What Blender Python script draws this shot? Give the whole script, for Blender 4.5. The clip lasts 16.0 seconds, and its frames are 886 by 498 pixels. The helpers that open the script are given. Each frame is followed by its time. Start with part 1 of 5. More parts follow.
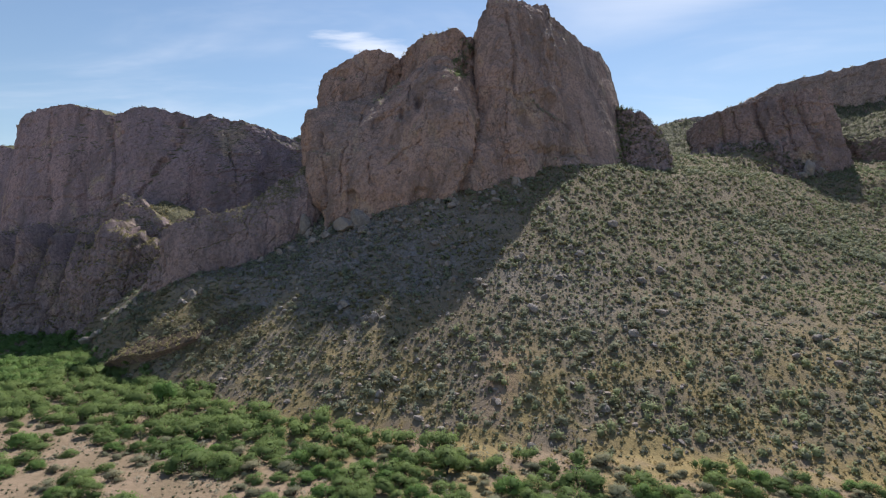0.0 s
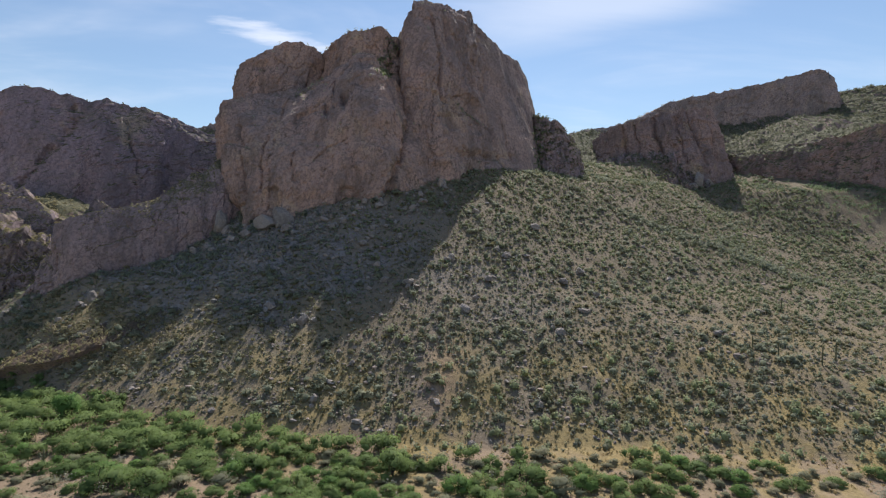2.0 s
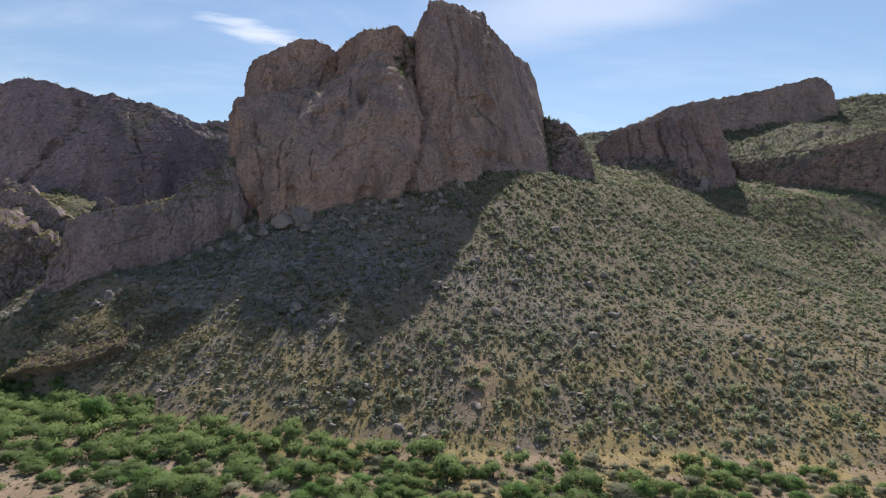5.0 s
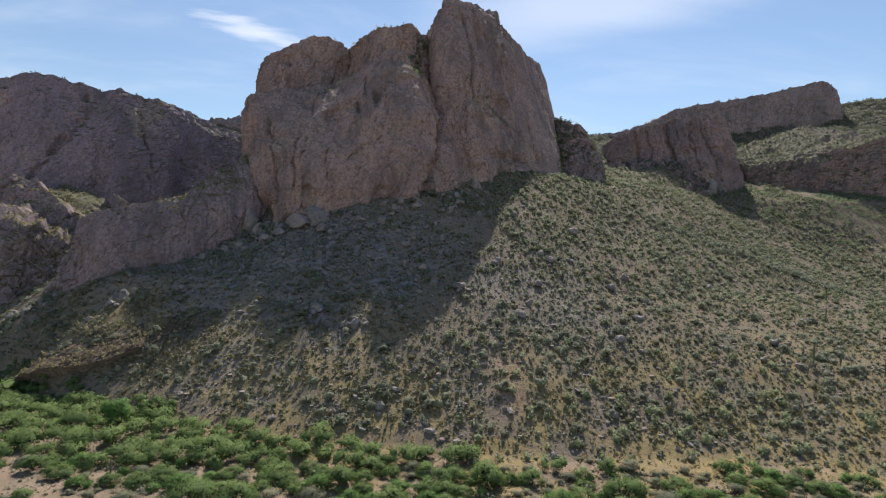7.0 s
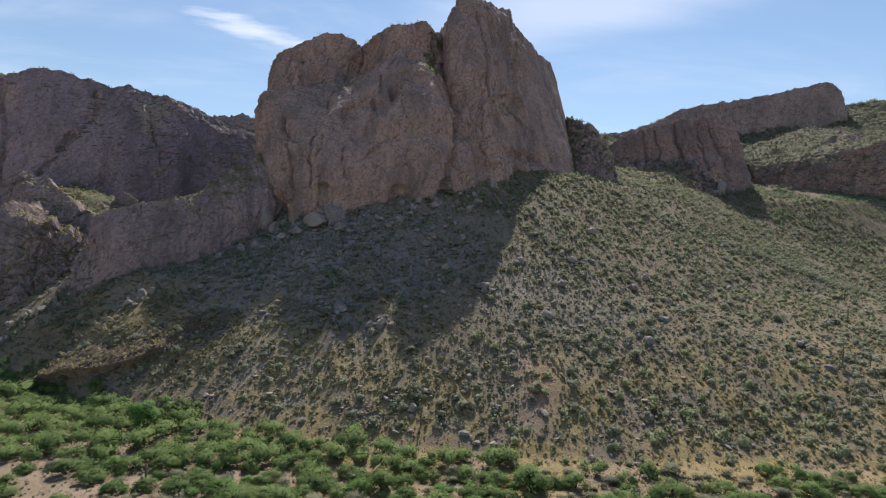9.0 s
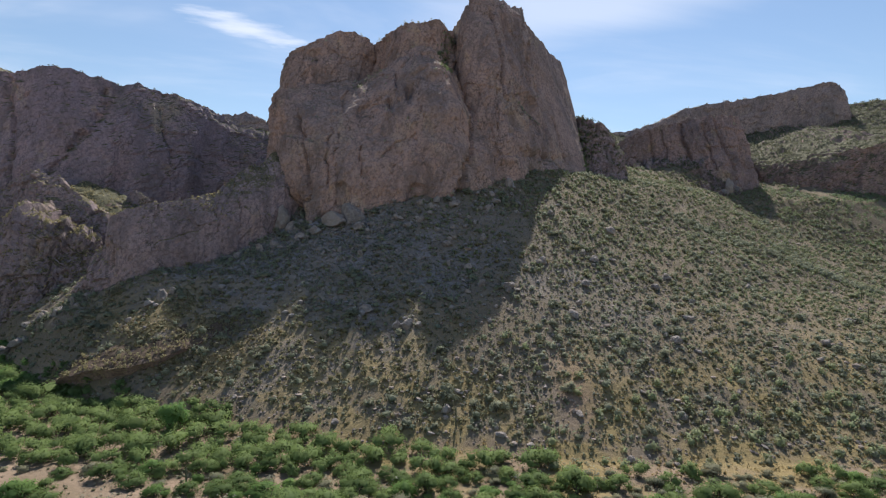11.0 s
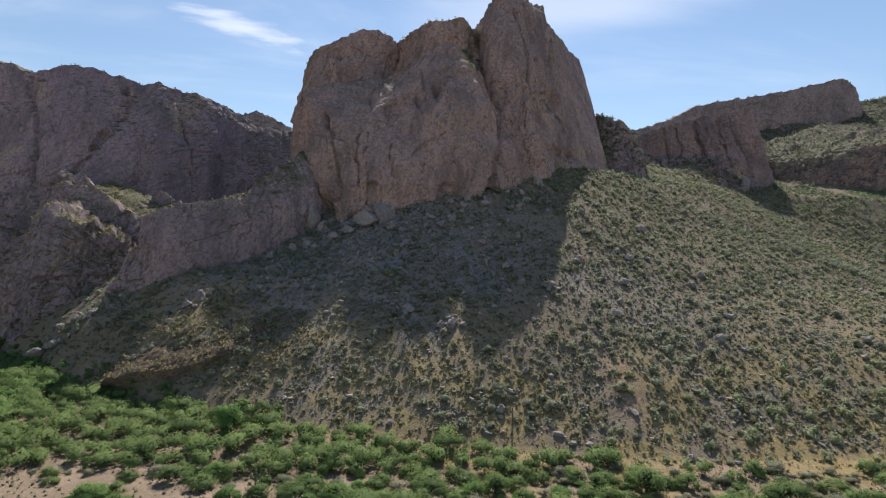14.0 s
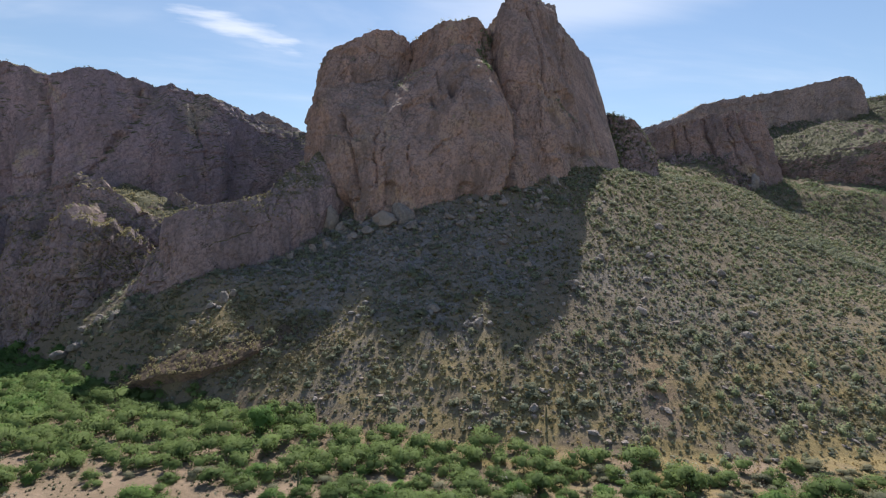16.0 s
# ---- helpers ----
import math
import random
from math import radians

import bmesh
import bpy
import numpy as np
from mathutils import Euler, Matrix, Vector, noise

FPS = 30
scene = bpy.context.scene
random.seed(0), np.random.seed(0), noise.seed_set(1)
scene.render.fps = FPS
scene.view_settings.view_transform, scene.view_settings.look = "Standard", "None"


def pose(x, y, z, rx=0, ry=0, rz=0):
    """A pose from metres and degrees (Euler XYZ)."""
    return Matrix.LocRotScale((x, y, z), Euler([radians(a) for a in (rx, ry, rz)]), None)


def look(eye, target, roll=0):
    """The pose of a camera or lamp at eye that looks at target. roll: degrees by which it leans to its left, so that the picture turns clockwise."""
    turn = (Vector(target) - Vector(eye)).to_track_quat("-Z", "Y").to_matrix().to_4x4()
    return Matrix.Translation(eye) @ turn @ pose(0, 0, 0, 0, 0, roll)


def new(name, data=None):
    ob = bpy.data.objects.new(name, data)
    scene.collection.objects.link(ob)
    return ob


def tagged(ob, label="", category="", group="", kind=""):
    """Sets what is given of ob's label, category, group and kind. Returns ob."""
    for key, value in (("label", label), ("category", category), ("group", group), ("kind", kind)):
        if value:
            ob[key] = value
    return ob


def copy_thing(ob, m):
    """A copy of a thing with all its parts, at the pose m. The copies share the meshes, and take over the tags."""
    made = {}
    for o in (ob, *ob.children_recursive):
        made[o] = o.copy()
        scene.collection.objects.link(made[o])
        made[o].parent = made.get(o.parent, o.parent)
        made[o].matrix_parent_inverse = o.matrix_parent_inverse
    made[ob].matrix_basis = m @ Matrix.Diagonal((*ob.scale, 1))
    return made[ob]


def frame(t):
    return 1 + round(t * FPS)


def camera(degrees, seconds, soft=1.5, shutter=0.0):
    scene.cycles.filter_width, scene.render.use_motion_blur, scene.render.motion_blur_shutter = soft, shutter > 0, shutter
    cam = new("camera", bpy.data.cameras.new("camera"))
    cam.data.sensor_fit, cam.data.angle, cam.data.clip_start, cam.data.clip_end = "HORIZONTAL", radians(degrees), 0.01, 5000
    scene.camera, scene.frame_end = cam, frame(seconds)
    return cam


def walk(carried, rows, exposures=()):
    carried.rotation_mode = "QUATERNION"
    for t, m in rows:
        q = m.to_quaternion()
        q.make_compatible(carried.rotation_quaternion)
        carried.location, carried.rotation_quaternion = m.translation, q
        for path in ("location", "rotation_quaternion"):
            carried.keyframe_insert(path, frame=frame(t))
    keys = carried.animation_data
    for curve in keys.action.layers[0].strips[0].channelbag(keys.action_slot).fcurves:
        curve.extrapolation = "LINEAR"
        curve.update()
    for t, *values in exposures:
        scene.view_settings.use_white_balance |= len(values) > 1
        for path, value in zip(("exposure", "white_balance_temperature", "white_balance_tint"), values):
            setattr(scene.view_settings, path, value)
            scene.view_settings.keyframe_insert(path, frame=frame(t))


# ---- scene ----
from mathutils.bvhtree import BVHTree

cam = camera(79.1, 16.0, soft=1.2)
METRES, EYE, TILT, LEAN, TURN = 66.0, 41.5, 0.0, 0.0, 0.0
ROWS = [
    (0.0, 0.0, 0.0, 0.0, -0.0, 0.0, -0.0),
    (0.5, -0.0272, 0.0002, 0.0021, -4.83, -0.02, -0.08),
    (1.0, -0.0534, 0.0013, 0.001, -7.17, 0.1, -0.25),
    (1.5, -0.0845, 0.0045, 0.0018, -8.66, 0.11, -0.43),
    (2.0, -0.1135, 0.0091, 0.0031, -9.92, 0.05, -0.62),
    (2.5, -0.1458, 0.0155, 0.003, -10.74, 0.11, -0.78),
    (3.0, -0.1768, 0.0227, 0.0027, -11.14, 0.16, -0.88),
    (3.5, -0.2069, 0.0319, 0.0045, -11.27, 0.14, -0.93),
    (4.0, -0.2389, 0.0426, 0.0037, -11.3, 0.15, -1.04),
    (6.5, -0.3887, 0.1158, 0.0044, -11.92, 0.24, -1.56),
    (7.0, -0.4178, 0.13, 0.0044, -12.1, 0.22, -1.69),
    (7.5, -0.4483, 0.1447, 0.0053, -12.21, 0.19, -1.8),
    (8.0, -0.479, 0.1585, 0.0039, -12.39, 0.2, -1.89),
    (8.5, -0.5088, 0.1712, 0.0025, -12.51, 0.19, -1.89),
    (9.0, -0.5391, 0.1834, 0.0023, -12.7, 0.16, -1.86),
    (11.5, -0.6913, 0.2355, 0.0003, -13.34, 0.06, -1.77),
    (12.0, -0.7217, 0.2444, 0.0005, -13.41, 0.04, -1.73),
    (12.5, -0.7517, 0.2524, -0.0008, -13.46, 0.06, -1.66),
    (13.0, -0.7826, 0.2607, -0.0004, -13.53, 0.0, -1.6),
    (13.5, -0.8117, 0.2676, -0.0013, -13.53, -0.04, -1.55),
    (14.0, -0.841, 0.2753, -0.0004, -13.58, -0.11, -1.53),
    (14.5, -0.8695, 0.2818, -0.0032, -13.62, -0.08, -1.49),
    (15.0, -0.8967, 0.2888, -0.0034, -13.66, -0.1, -1.41),
    (15.5, -0.9222, 0.2945, -0.005, -13.72, -0.07, -1.3),
    (16.0, -0.9454, 0.3013, -0.0031, -13.7, -0.12, -1.12),
]
walk(cam, [(t, pose(0, 0, EYE, TILT, LEAN, TURN) @ pose(METRES * x, METRES * y, METRES * z, 90 + pitch, roll, yaw)) for t, x, y, z, yaw, pitch, roll in ROWS],
     exposures=[(0.0, 0.3, 6500, 9), (16.0, 0.34, 6500, 9)])

# ---------------------------------------------------------------- world, sun
SUN_AZ, SUN_EL = radians(19.5), radians(51.3)
SUN = Vector((math.sin(SUN_AZ) * math.cos(SUN_EL), math.cos(SUN_AZ) * math.cos(SUN_EL), math.sin(SUN_EL)))


def nodes_of(owner):
    owner.use_nodes = True
    tree = owner.node_tree
    tree.nodes.clear()
    return tree


def link(tree, a, b):
    tree.links.new(a, b)


def node(tree, kind, **values):
    n = tree.nodes.new(kind)
    for key, value in values.items():
        if key in n.inputs:
            n.inputs[key].default_value = value
    return n


def mathn(tree, op, a, b=None, clamp=False):
    n = tree.nodes.new("ShaderNodeMath")
    n.operation, n.use_clamp = op, clamp
    for i, v in enumerate((a, b)):
        if v is None:
            continue
        if isinstance(v, (int, float)):
            n.inputs[i].default_value = v
        else:
            link(tree, v, n.inputs[i])
    return n.outputs[0]


def mixc(tree, fac, a, b, mode="MIX"):
    n = tree.nodes.new("ShaderNodeMix")
    n.data_type, n.blend_type = "RGBA", mode
    for i, v in ((0, fac), (6, a), (7, b)):
        if isinstance(v, (int, float)):
            n.inputs[i].default_value = v
        elif isinstance(v, tuple):
            n.inputs[i].default_value = (*v, 1.0) if len(v) == 3 else v
        else:
            link(tree, v, n.inputs[i])
    return n.outputs[2]


def noisen(tree, vec, scale, detail=4.0, rough=0.55, distort=0.0):
    n = node(tree, "ShaderNodeTexNoise", Scale=scale, Detail=detail, Roughness=rough, Distortion=distort)
    link(tree, vec, n.inputs["Vector"])
    return n.outputs["Fac"]


def ramp(tree, fac, lo, hi):
    n = tree.nodes.new("ShaderNodeMapRange")
    n.interpolation_type = "SMOOTHSTEP"
    n.inputs[1].default_value, n.inputs[2].default_value = lo, hi
    link(tree, fac, n.inputs[0])
    return n.outputs[0]


def stretched(tree, vec, scale, turn=(0, 0, 0)):
    n = tree.nodes.new("ShaderNodeMapping")
    n.inputs["Scale"].default_value = scale
    n.inputs["Rotation"].default_value = turn
    link(tree, vec, n.inputs["Vector"])
    return n.outputs[0]


VEIL = (0.43, 0.81, 0.415)  # direction of the faint veil


def make_world():
    world = bpy.data.worlds.new("sky")
    scene.world = world
    t = nodes_of(world)
    sky = t.nodes.new("ShaderNodeTexSky")
    sky.sky_type, sky.sun_disc = "NISHITA", False
    sky.sun_elevation, sky.sun_rotation = SUN_EL, SUN_AZ
    sky.altitude, sky.air_density, sky.dust_density, sky.ozone_density = 600, 1.3, 0.2, 1.9
    co = t.nodes.new("ShaderNodeTexCoord").outputs["Generated"]
    sep = t.nodes.new("ShaderNodeSeparateXYZ")
    link(t, co, sep.inputs[0])
    up = mathn(t, "ADD", mathn(t, "MAXIMUM", sep.outputs[2], 0.0), 0.12)
    com = t.nodes.new("ShaderNodeCombineXYZ")
    link(t, mathn(t, "DIVIDE", sep.outputs[0], up), com.inputs[0])
    link(t, mathn(t, "DIVIDE", sep.outputs[1], up), com.inputs[1])
    flat = com.outputs[0]
    # thin cirrus over the whole sky, drawn out from left to right
    veil = noisen(t, stretched(t, flat, (0.55, 1.3, 1), (0, 0, 0.25)), 1.15, 5, 0.6, 0.6)
    fine = noisen(t, stretched(t, flat, (0.9, 2.2, 1), (0, 0, 0.3)), 1.6, 5, 0.55, 0.4)
    cirrus = mathn(t, "MULTIPLY", ramp(t, veil, 0.44, 0.72), ramp(t, fine, 0.25, 0.75))
    # one small brighter wisp beside the summit
    wob = t.nodes.new("ShaderNodeTexNoise")
    wob.inputs["Scale"].default_value, wob.inputs["Detail"].default_value = 6.0, 6.0
    link(t, stretched(t, flat, (1.0, 2.5, 1), (0, 0, 0.3)), wob.inputs["Vector"])
    d = t.nodes.new("ShaderNodeVectorMath")
    d.operation = "SUBTRACT"
    link(t, co, d.inputs[0])
    d.inputs[1].default_value = (-0.118, 0.93, 0.349)
    s2 = t.nodes.new("ShaderNodeSeparateXYZ")
    link(t, d.outputs[0], s2.inputs[0])
    lean = mathn(t, "ADD", s2.outputs[2], mathn(t, "MULTIPLY", s2.outputs[0], 0.16))
    ex = mathn(t, "POWER", mathn(t, "DIVIDE", s2.outputs[0], 0.1), 2.0)
    ez = mathn(t, "POWER", mathn(t, "DIVIDE", lean, 0.017), 2.0)
    # only in front of the valley, not on the far side of the sky
    ey = mathn(t, "POWER", mathn(t, "DIVIDE", s2.outputs[1], 0.3), 2.0)
    r = mathn(t, "SQRT", mathn(t, "ADD", mathn(t, "ADD", ex, ez), ey))
    r = mathn(t, "ADD", r, mathn(t, "MULTIPLY", mathn(t, "SUBTRACT", wob.outputs["Fac"], 0.5), 2.4))
    wisp = mathn(t, "MULTIPLY", mathn(t, "SUBTRACT", 1.0, ramp(t, r, 0.0, 1.35)), 0.7)
    # a broad faint veil over the summit and to its right
    e = t.nodes.new("ShaderNodeVectorMath")
    e.operation = "SUBTRACT"
    link(t, co, e.inputs[0])
    e.inputs[1].default_value = VEIL
    s3 = t.nodes.new("ShaderNodeSeparateXYZ")
    link(t, e.outputs[0], s3.inputs[0])
    tilt = mathn(t, "SUBTRACT", s3.outputs[2], mathn(t, "MULTIPLY", s3.outputs[0], 0.1))
    vx = mathn(t, "POWER", mathn(t, "DIVIDE", s3.outputs[0], 0.3), 2.0)
    vz = mathn(t, "POWER", mathn(t, "DIVIDE", tilt, 0.06), 2.0)
    vy = mathn(t, "POWER", mathn(t, "DIVIDE", s3.outputs[1], 0.5), 2.0)
    broad = mathn(t, "SQRT", mathn(t, "ADD", mathn(t, "ADD", vx, vz), vy))
    broad = mathn(t, "ADD", broad, mathn(t, "MULTIPLY", mathn(t, "SUBTRACT", veil, 0.5), 1.6))
    sheet = mathn(t, "MULTIPLY", mathn(t, "SUBTRACT", 1.0, ramp(t, broad, 0.15, 1.3)), 0.45)
    thin = mathn(t, "MAXIMUM", mathn(t, "MULTIPLY", cirrus, 0.32), sheet)
    cover = mathn(t, "MAXIMUM", thin, wisp, True)
    bg = t.nodes.new("ShaderNodeBackground")
    link(t, mixc(t, 1.0, mixc(t, cover, sky.outputs[0], (8.5, 8.9, 9.8)), (0.985, 0.98, 1.01), "MULTIPLY"), bg.inputs["Color"])
    bg.inputs["Strength"].default_value = 0.096
    out = t.nodes.new("ShaderNodeOutputWorld")
    link(t, bg.outputs[0], out.inputs[0])


make_world()
sun_data = bpy.data.lights.new("sun", "SUN")
sun_data.energy, sun_data.angle, sun_data.color = 5.0, radians(0.55), (1.0, 0.95, 0.9)
sun = new("sun", sun_data)
sun.matrix_world = look(SUN * 900, (0, 0, 0))

# ---------------------------------------------------------------- materials


def surface(name, colour_of, roughness=0.9, bumps=(), spec=0.2):
    """A material: colour_of(tree, position) gives the colour socket; bumps are (scale, stretch, strength, distance)."""
    m = bpy.data.materials.new(name)
    t = nodes_of(m)
    out = t.nodes.new("ShaderNodeOutputMaterial")
    b = t.nodes.new("ShaderNodeBsdfPrincipled")
    link(t, b.outputs[0], out.inputs[0])
    pos = t.nodes.new("ShaderNodeNewGeometry").outputs["Position"]
    link(t, colour_of(t, pos), b.inputs["Base Color"])
    b.inputs["Roughness"].default_value = roughness
    b.inputs["Specular IOR Level"].default_value = spec
    last = None
    for scale, stretch, strength, distance in bumps:
        n = t.nodes.new("ShaderNodeBump")
        n.inputs["Strength"].default_value, n.inputs["Distance"].default_value = strength, distance
        link(t, noisen(t, stretched(t, pos, stretch), scale, 6, 0.65), n.inputs["Height"])
        if last:
            link(t, last, n.inputs["Normal"])
        last = n.outputs[0]
    if last:
        link(t, last, b.inputs["Normal"])
    return m


def soil_on_ledges(t, colour, soil, lo=0.55, hi=0.85):
    g = t.nodes.new("ShaderNodeNewGeometry")
    sep = t.nodes.new("ShaderNodeSeparateXYZ")
    link(t, g.outputs["Normal"], sep.inputs[0])
    return mixc(t, ramp(t, sep.outputs[2], lo, hi), colour, soil)


def rock_colour(main, second, ochre, dark, soil, lo=0.72, hi=0.93):
    def build(t, pos):
        c = mixc(t, ramp(t, noisen(t, stretched(t, pos, (1, 1, 0.5)), 0.035, 5, 0.6), 0.38, 0.62), main, second)
        c = mixc(t, mathn(t, "MULTIPLY", ramp(t, noisen(t, stretched(t, pos, (1, 1, 0.7)), 0.06, 4, 0.6, 0.8), 0.54, 0.7), 0.6), c, ochre)
        # broad dark varnish, running down, and narrow stains
        varnish = noisen(t, stretched(t, pos, (1, 1, 0.3)), 0.12, 7, 0.7, 0.6)
        c = mixc(t, mathn(t, "MULTIPLY", ramp(t, varnish, 0.42, 0.66), 0.75), c, dark)
        streak = noisen(t, stretched(t, pos, (0.5, 0.5, 0.06)), 1.0, 5, 0.66)
        c = mixc(t, mathn(t, "MULTIPLY", ramp(t, streak, 0.54, 0.72), 0.45), c, dark)
        pale = noisen(t, stretched(t, pos, (0.3, 0.3, 0.12)), 0.9, 6, 0.7, 0.3)
        c = mixc(t, mathn(t, "MULTIPLY", ramp(t, pale, 0.56, 0.74), 0.4), c, tuple(min(1, v * 1.35) for v in main))
        c = mixc(t, mathn(t, "MULTIPLY", ramp(t, noisen(t, pos, 0.9, 8, 0.78), 0.44, 0.62), 0.75), c, tuple(v * 0.45 for v in second))
        c = mixc(t, mathn(t, "MULTIPLY", ramp(t, noisen(t, pos, 2.6, 4, 0.7), 0.54, 0.68), 0.22), c, tuple(min(1, v * 1.25) for v in ochre))
        # thin dark joints
        j = t.nodes.new("ShaderNodeTexVoronoi")
        j.feature = "DISTANCE_TO_EDGE"
        j.inputs["Scale"].default_value = 0.22
        warp = t.nodes.new("ShaderNodeTexNoise")
        warp.inputs["Scale"].default_value, warp.inputs["Detail"].default_value = 0.3, 4.0
        link(t, pos, warp.inputs["Vector"])
        add = t.nodes.new("ShaderNodeVectorMath")
        add.operation = "MULTIPLY_ADD"
        link(t, warp.outputs["Color"], add.inputs[0])
        add.inputs[1].default_value = (5, 5, 5)
        link(t, stretched(t, pos, (1, 1, 0.3)), add.inputs[2])
        link(t, add.outputs[0], j.inputs["Vector"])
        gate = ramp(t, noisen(t, pos, 0.07, 3, 0.6), 0.48, 0.62)
        c = mixc(t, mathn(t, "MULTIPLY", mathn(t, "SUBTRACT", 1.0, ramp(t, j.outputs["Distance"], 0.0, 0.045)), mathn(t, "MULTIPLY", gate, 0.7)), c, tuple(v * 0.45 for v in dark))
        # soil and dry growth where the rock lies back, broken up by stones
        mottled = mixc(t, mathn(t, "MULTIPLY", ramp(t, noisen(t, pos, 0.7, 6, 0.75), 0.42, 0.6), 0.75), soil, tuple(v * 0.45 for v in soil))
        mottled = mixc(t, mathn(t, "MULTIPLY", ramp(t, noisen(t, pos, 0.25, 5, 0.7), 0.56, 0.7), 0.6), mottled, second)
        return soil_on_ledges(t, c, mottled, lo, hi)
    return build


ROCK_BUMPS = ((0.3, (1, 1, 0.6), 0.55, 0.8), (1.6, (1, 1, 0.5), 0.65, 0.35), (5.0, (1, 1, 1), 0.4, 0.08))
MAT_ROCK = surface("weathered_red_brown_rock", rock_colour((0.435, 0.295, 0.248), (0.335, 0.245, 0.218), (0.48, 0.365, 0.245), (0.152, 0.12, 0.115), (0.158, 0.131, 0.087)), 0.92, ROCK_BUMPS)
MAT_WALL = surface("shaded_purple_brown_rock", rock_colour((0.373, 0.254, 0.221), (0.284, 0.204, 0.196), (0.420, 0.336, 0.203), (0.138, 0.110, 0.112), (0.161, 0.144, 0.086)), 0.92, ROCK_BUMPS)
MAT_CRAG = surface("crag_rock", rock_colour((0.362, 0.268, 0.264), (0.285, 0.222, 0.232), (0.37, 0.285, 0.2), (0.138, 0.114, 0.124), (0.165, 0.142, 0.08), 0.5, 0.74), 0.92, ROCK_BUMPS)
MAT_BACKWALL = surface("canyon_wall_rock", rock_colour((0.382, 0.28, 0.29), (0.29, 0.226, 0.258), (0.45, 0.37, 0.23), (0.148, 0.123, 0.134), (0.135, 0.125, 0.072), 0.42, 0.7), 0.92, ROCK_BUMPS)
MAT_TERRACE = surface("terrace_rock", rock_colour((0.373, 0.254, 0.221), (0.284, 0.204, 0.196), (0.420, 0.336, 0.203), (0.138, 0.110, 0.112), (0.126, 0.12, 0.07), 0.35, 0.6), 0.92, ROCK_BUMPS)
MAT_LEDGE = surface("ledge_rock", rock_colour((0.373, 0.254, 0.221), (0.284, 0.204, 0.196), (0.420, 0.336, 0.203), (0.138, 0.110, 0.108), (0.115, 0.083, 0.058), 0.3, 0.6), 0.92, ROCK_BUMPS)
MAT_MESA = surface("far_brown_rock", rock_colour((0.406, 0.304, 0.270), (0.329, 0.256, 0.243), (0.438, 0.352, 0.262), (0.156, 0.136, 0.139), (0.140, 0.131, 0.078)), 0.92, ROCK_BUMPS)


def boulder_colour(t, pos):
    rnd = t.nodes.new("ShaderNodeObjectInfo").outputs["Random"]
    c = mixc(t, rnd, (0.3, 0.255, 0.225), (0.2, 0.175, 0.16))
    c = mixc(t, mathn(t, "MULTIPLY", ramp(t, noisen(t, pos, 0.8, 5, 0.65), 0.4, 0.65), 0.7), c, (0.36, 0.315, 0.285))
    return mixc(t, mathn(t, "MULTIPLY", ramp(t, noisen(t, pos, 4.0, 4, 0.6), 0.5, 0.7), 0.35), c, (0.265, 0.241, 0.218))


MAT_BOULDER = surface("grey_brown_boulder", boulder_colour, 0.92, ((0.9, (1, 1, 1), 1.0, 0.7), (3.0, (1, 1, 1), 0.8, 0.2)))


def talus_rock_colour(t, pos):
    rnd = t.nodes.new("ShaderNodeNewGeometry").outputs["Random Per Island"]
    c = mixc(t, rnd, (0.310, 0.247, 0.207), (0.172, 0.140, 0.121))
    return mixc(t, mathn(t, "MULTIPLY", ramp(t, noisen(t, pos, 1.5, 3, 0.6), 0.45, 0.65), 0.5), c, (0.276, 0.241, 0.213))


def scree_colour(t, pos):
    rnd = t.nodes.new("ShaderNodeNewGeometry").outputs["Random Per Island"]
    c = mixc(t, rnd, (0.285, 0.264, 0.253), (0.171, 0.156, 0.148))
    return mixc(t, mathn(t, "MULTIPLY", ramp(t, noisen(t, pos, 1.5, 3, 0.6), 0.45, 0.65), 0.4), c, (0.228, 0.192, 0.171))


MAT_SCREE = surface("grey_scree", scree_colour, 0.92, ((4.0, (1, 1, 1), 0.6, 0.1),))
MAT_TALUS = surface("talus_stone", talus_rock_colour, 0.92, ((4.0, (1, 1, 1), 0.6, 0.1),))


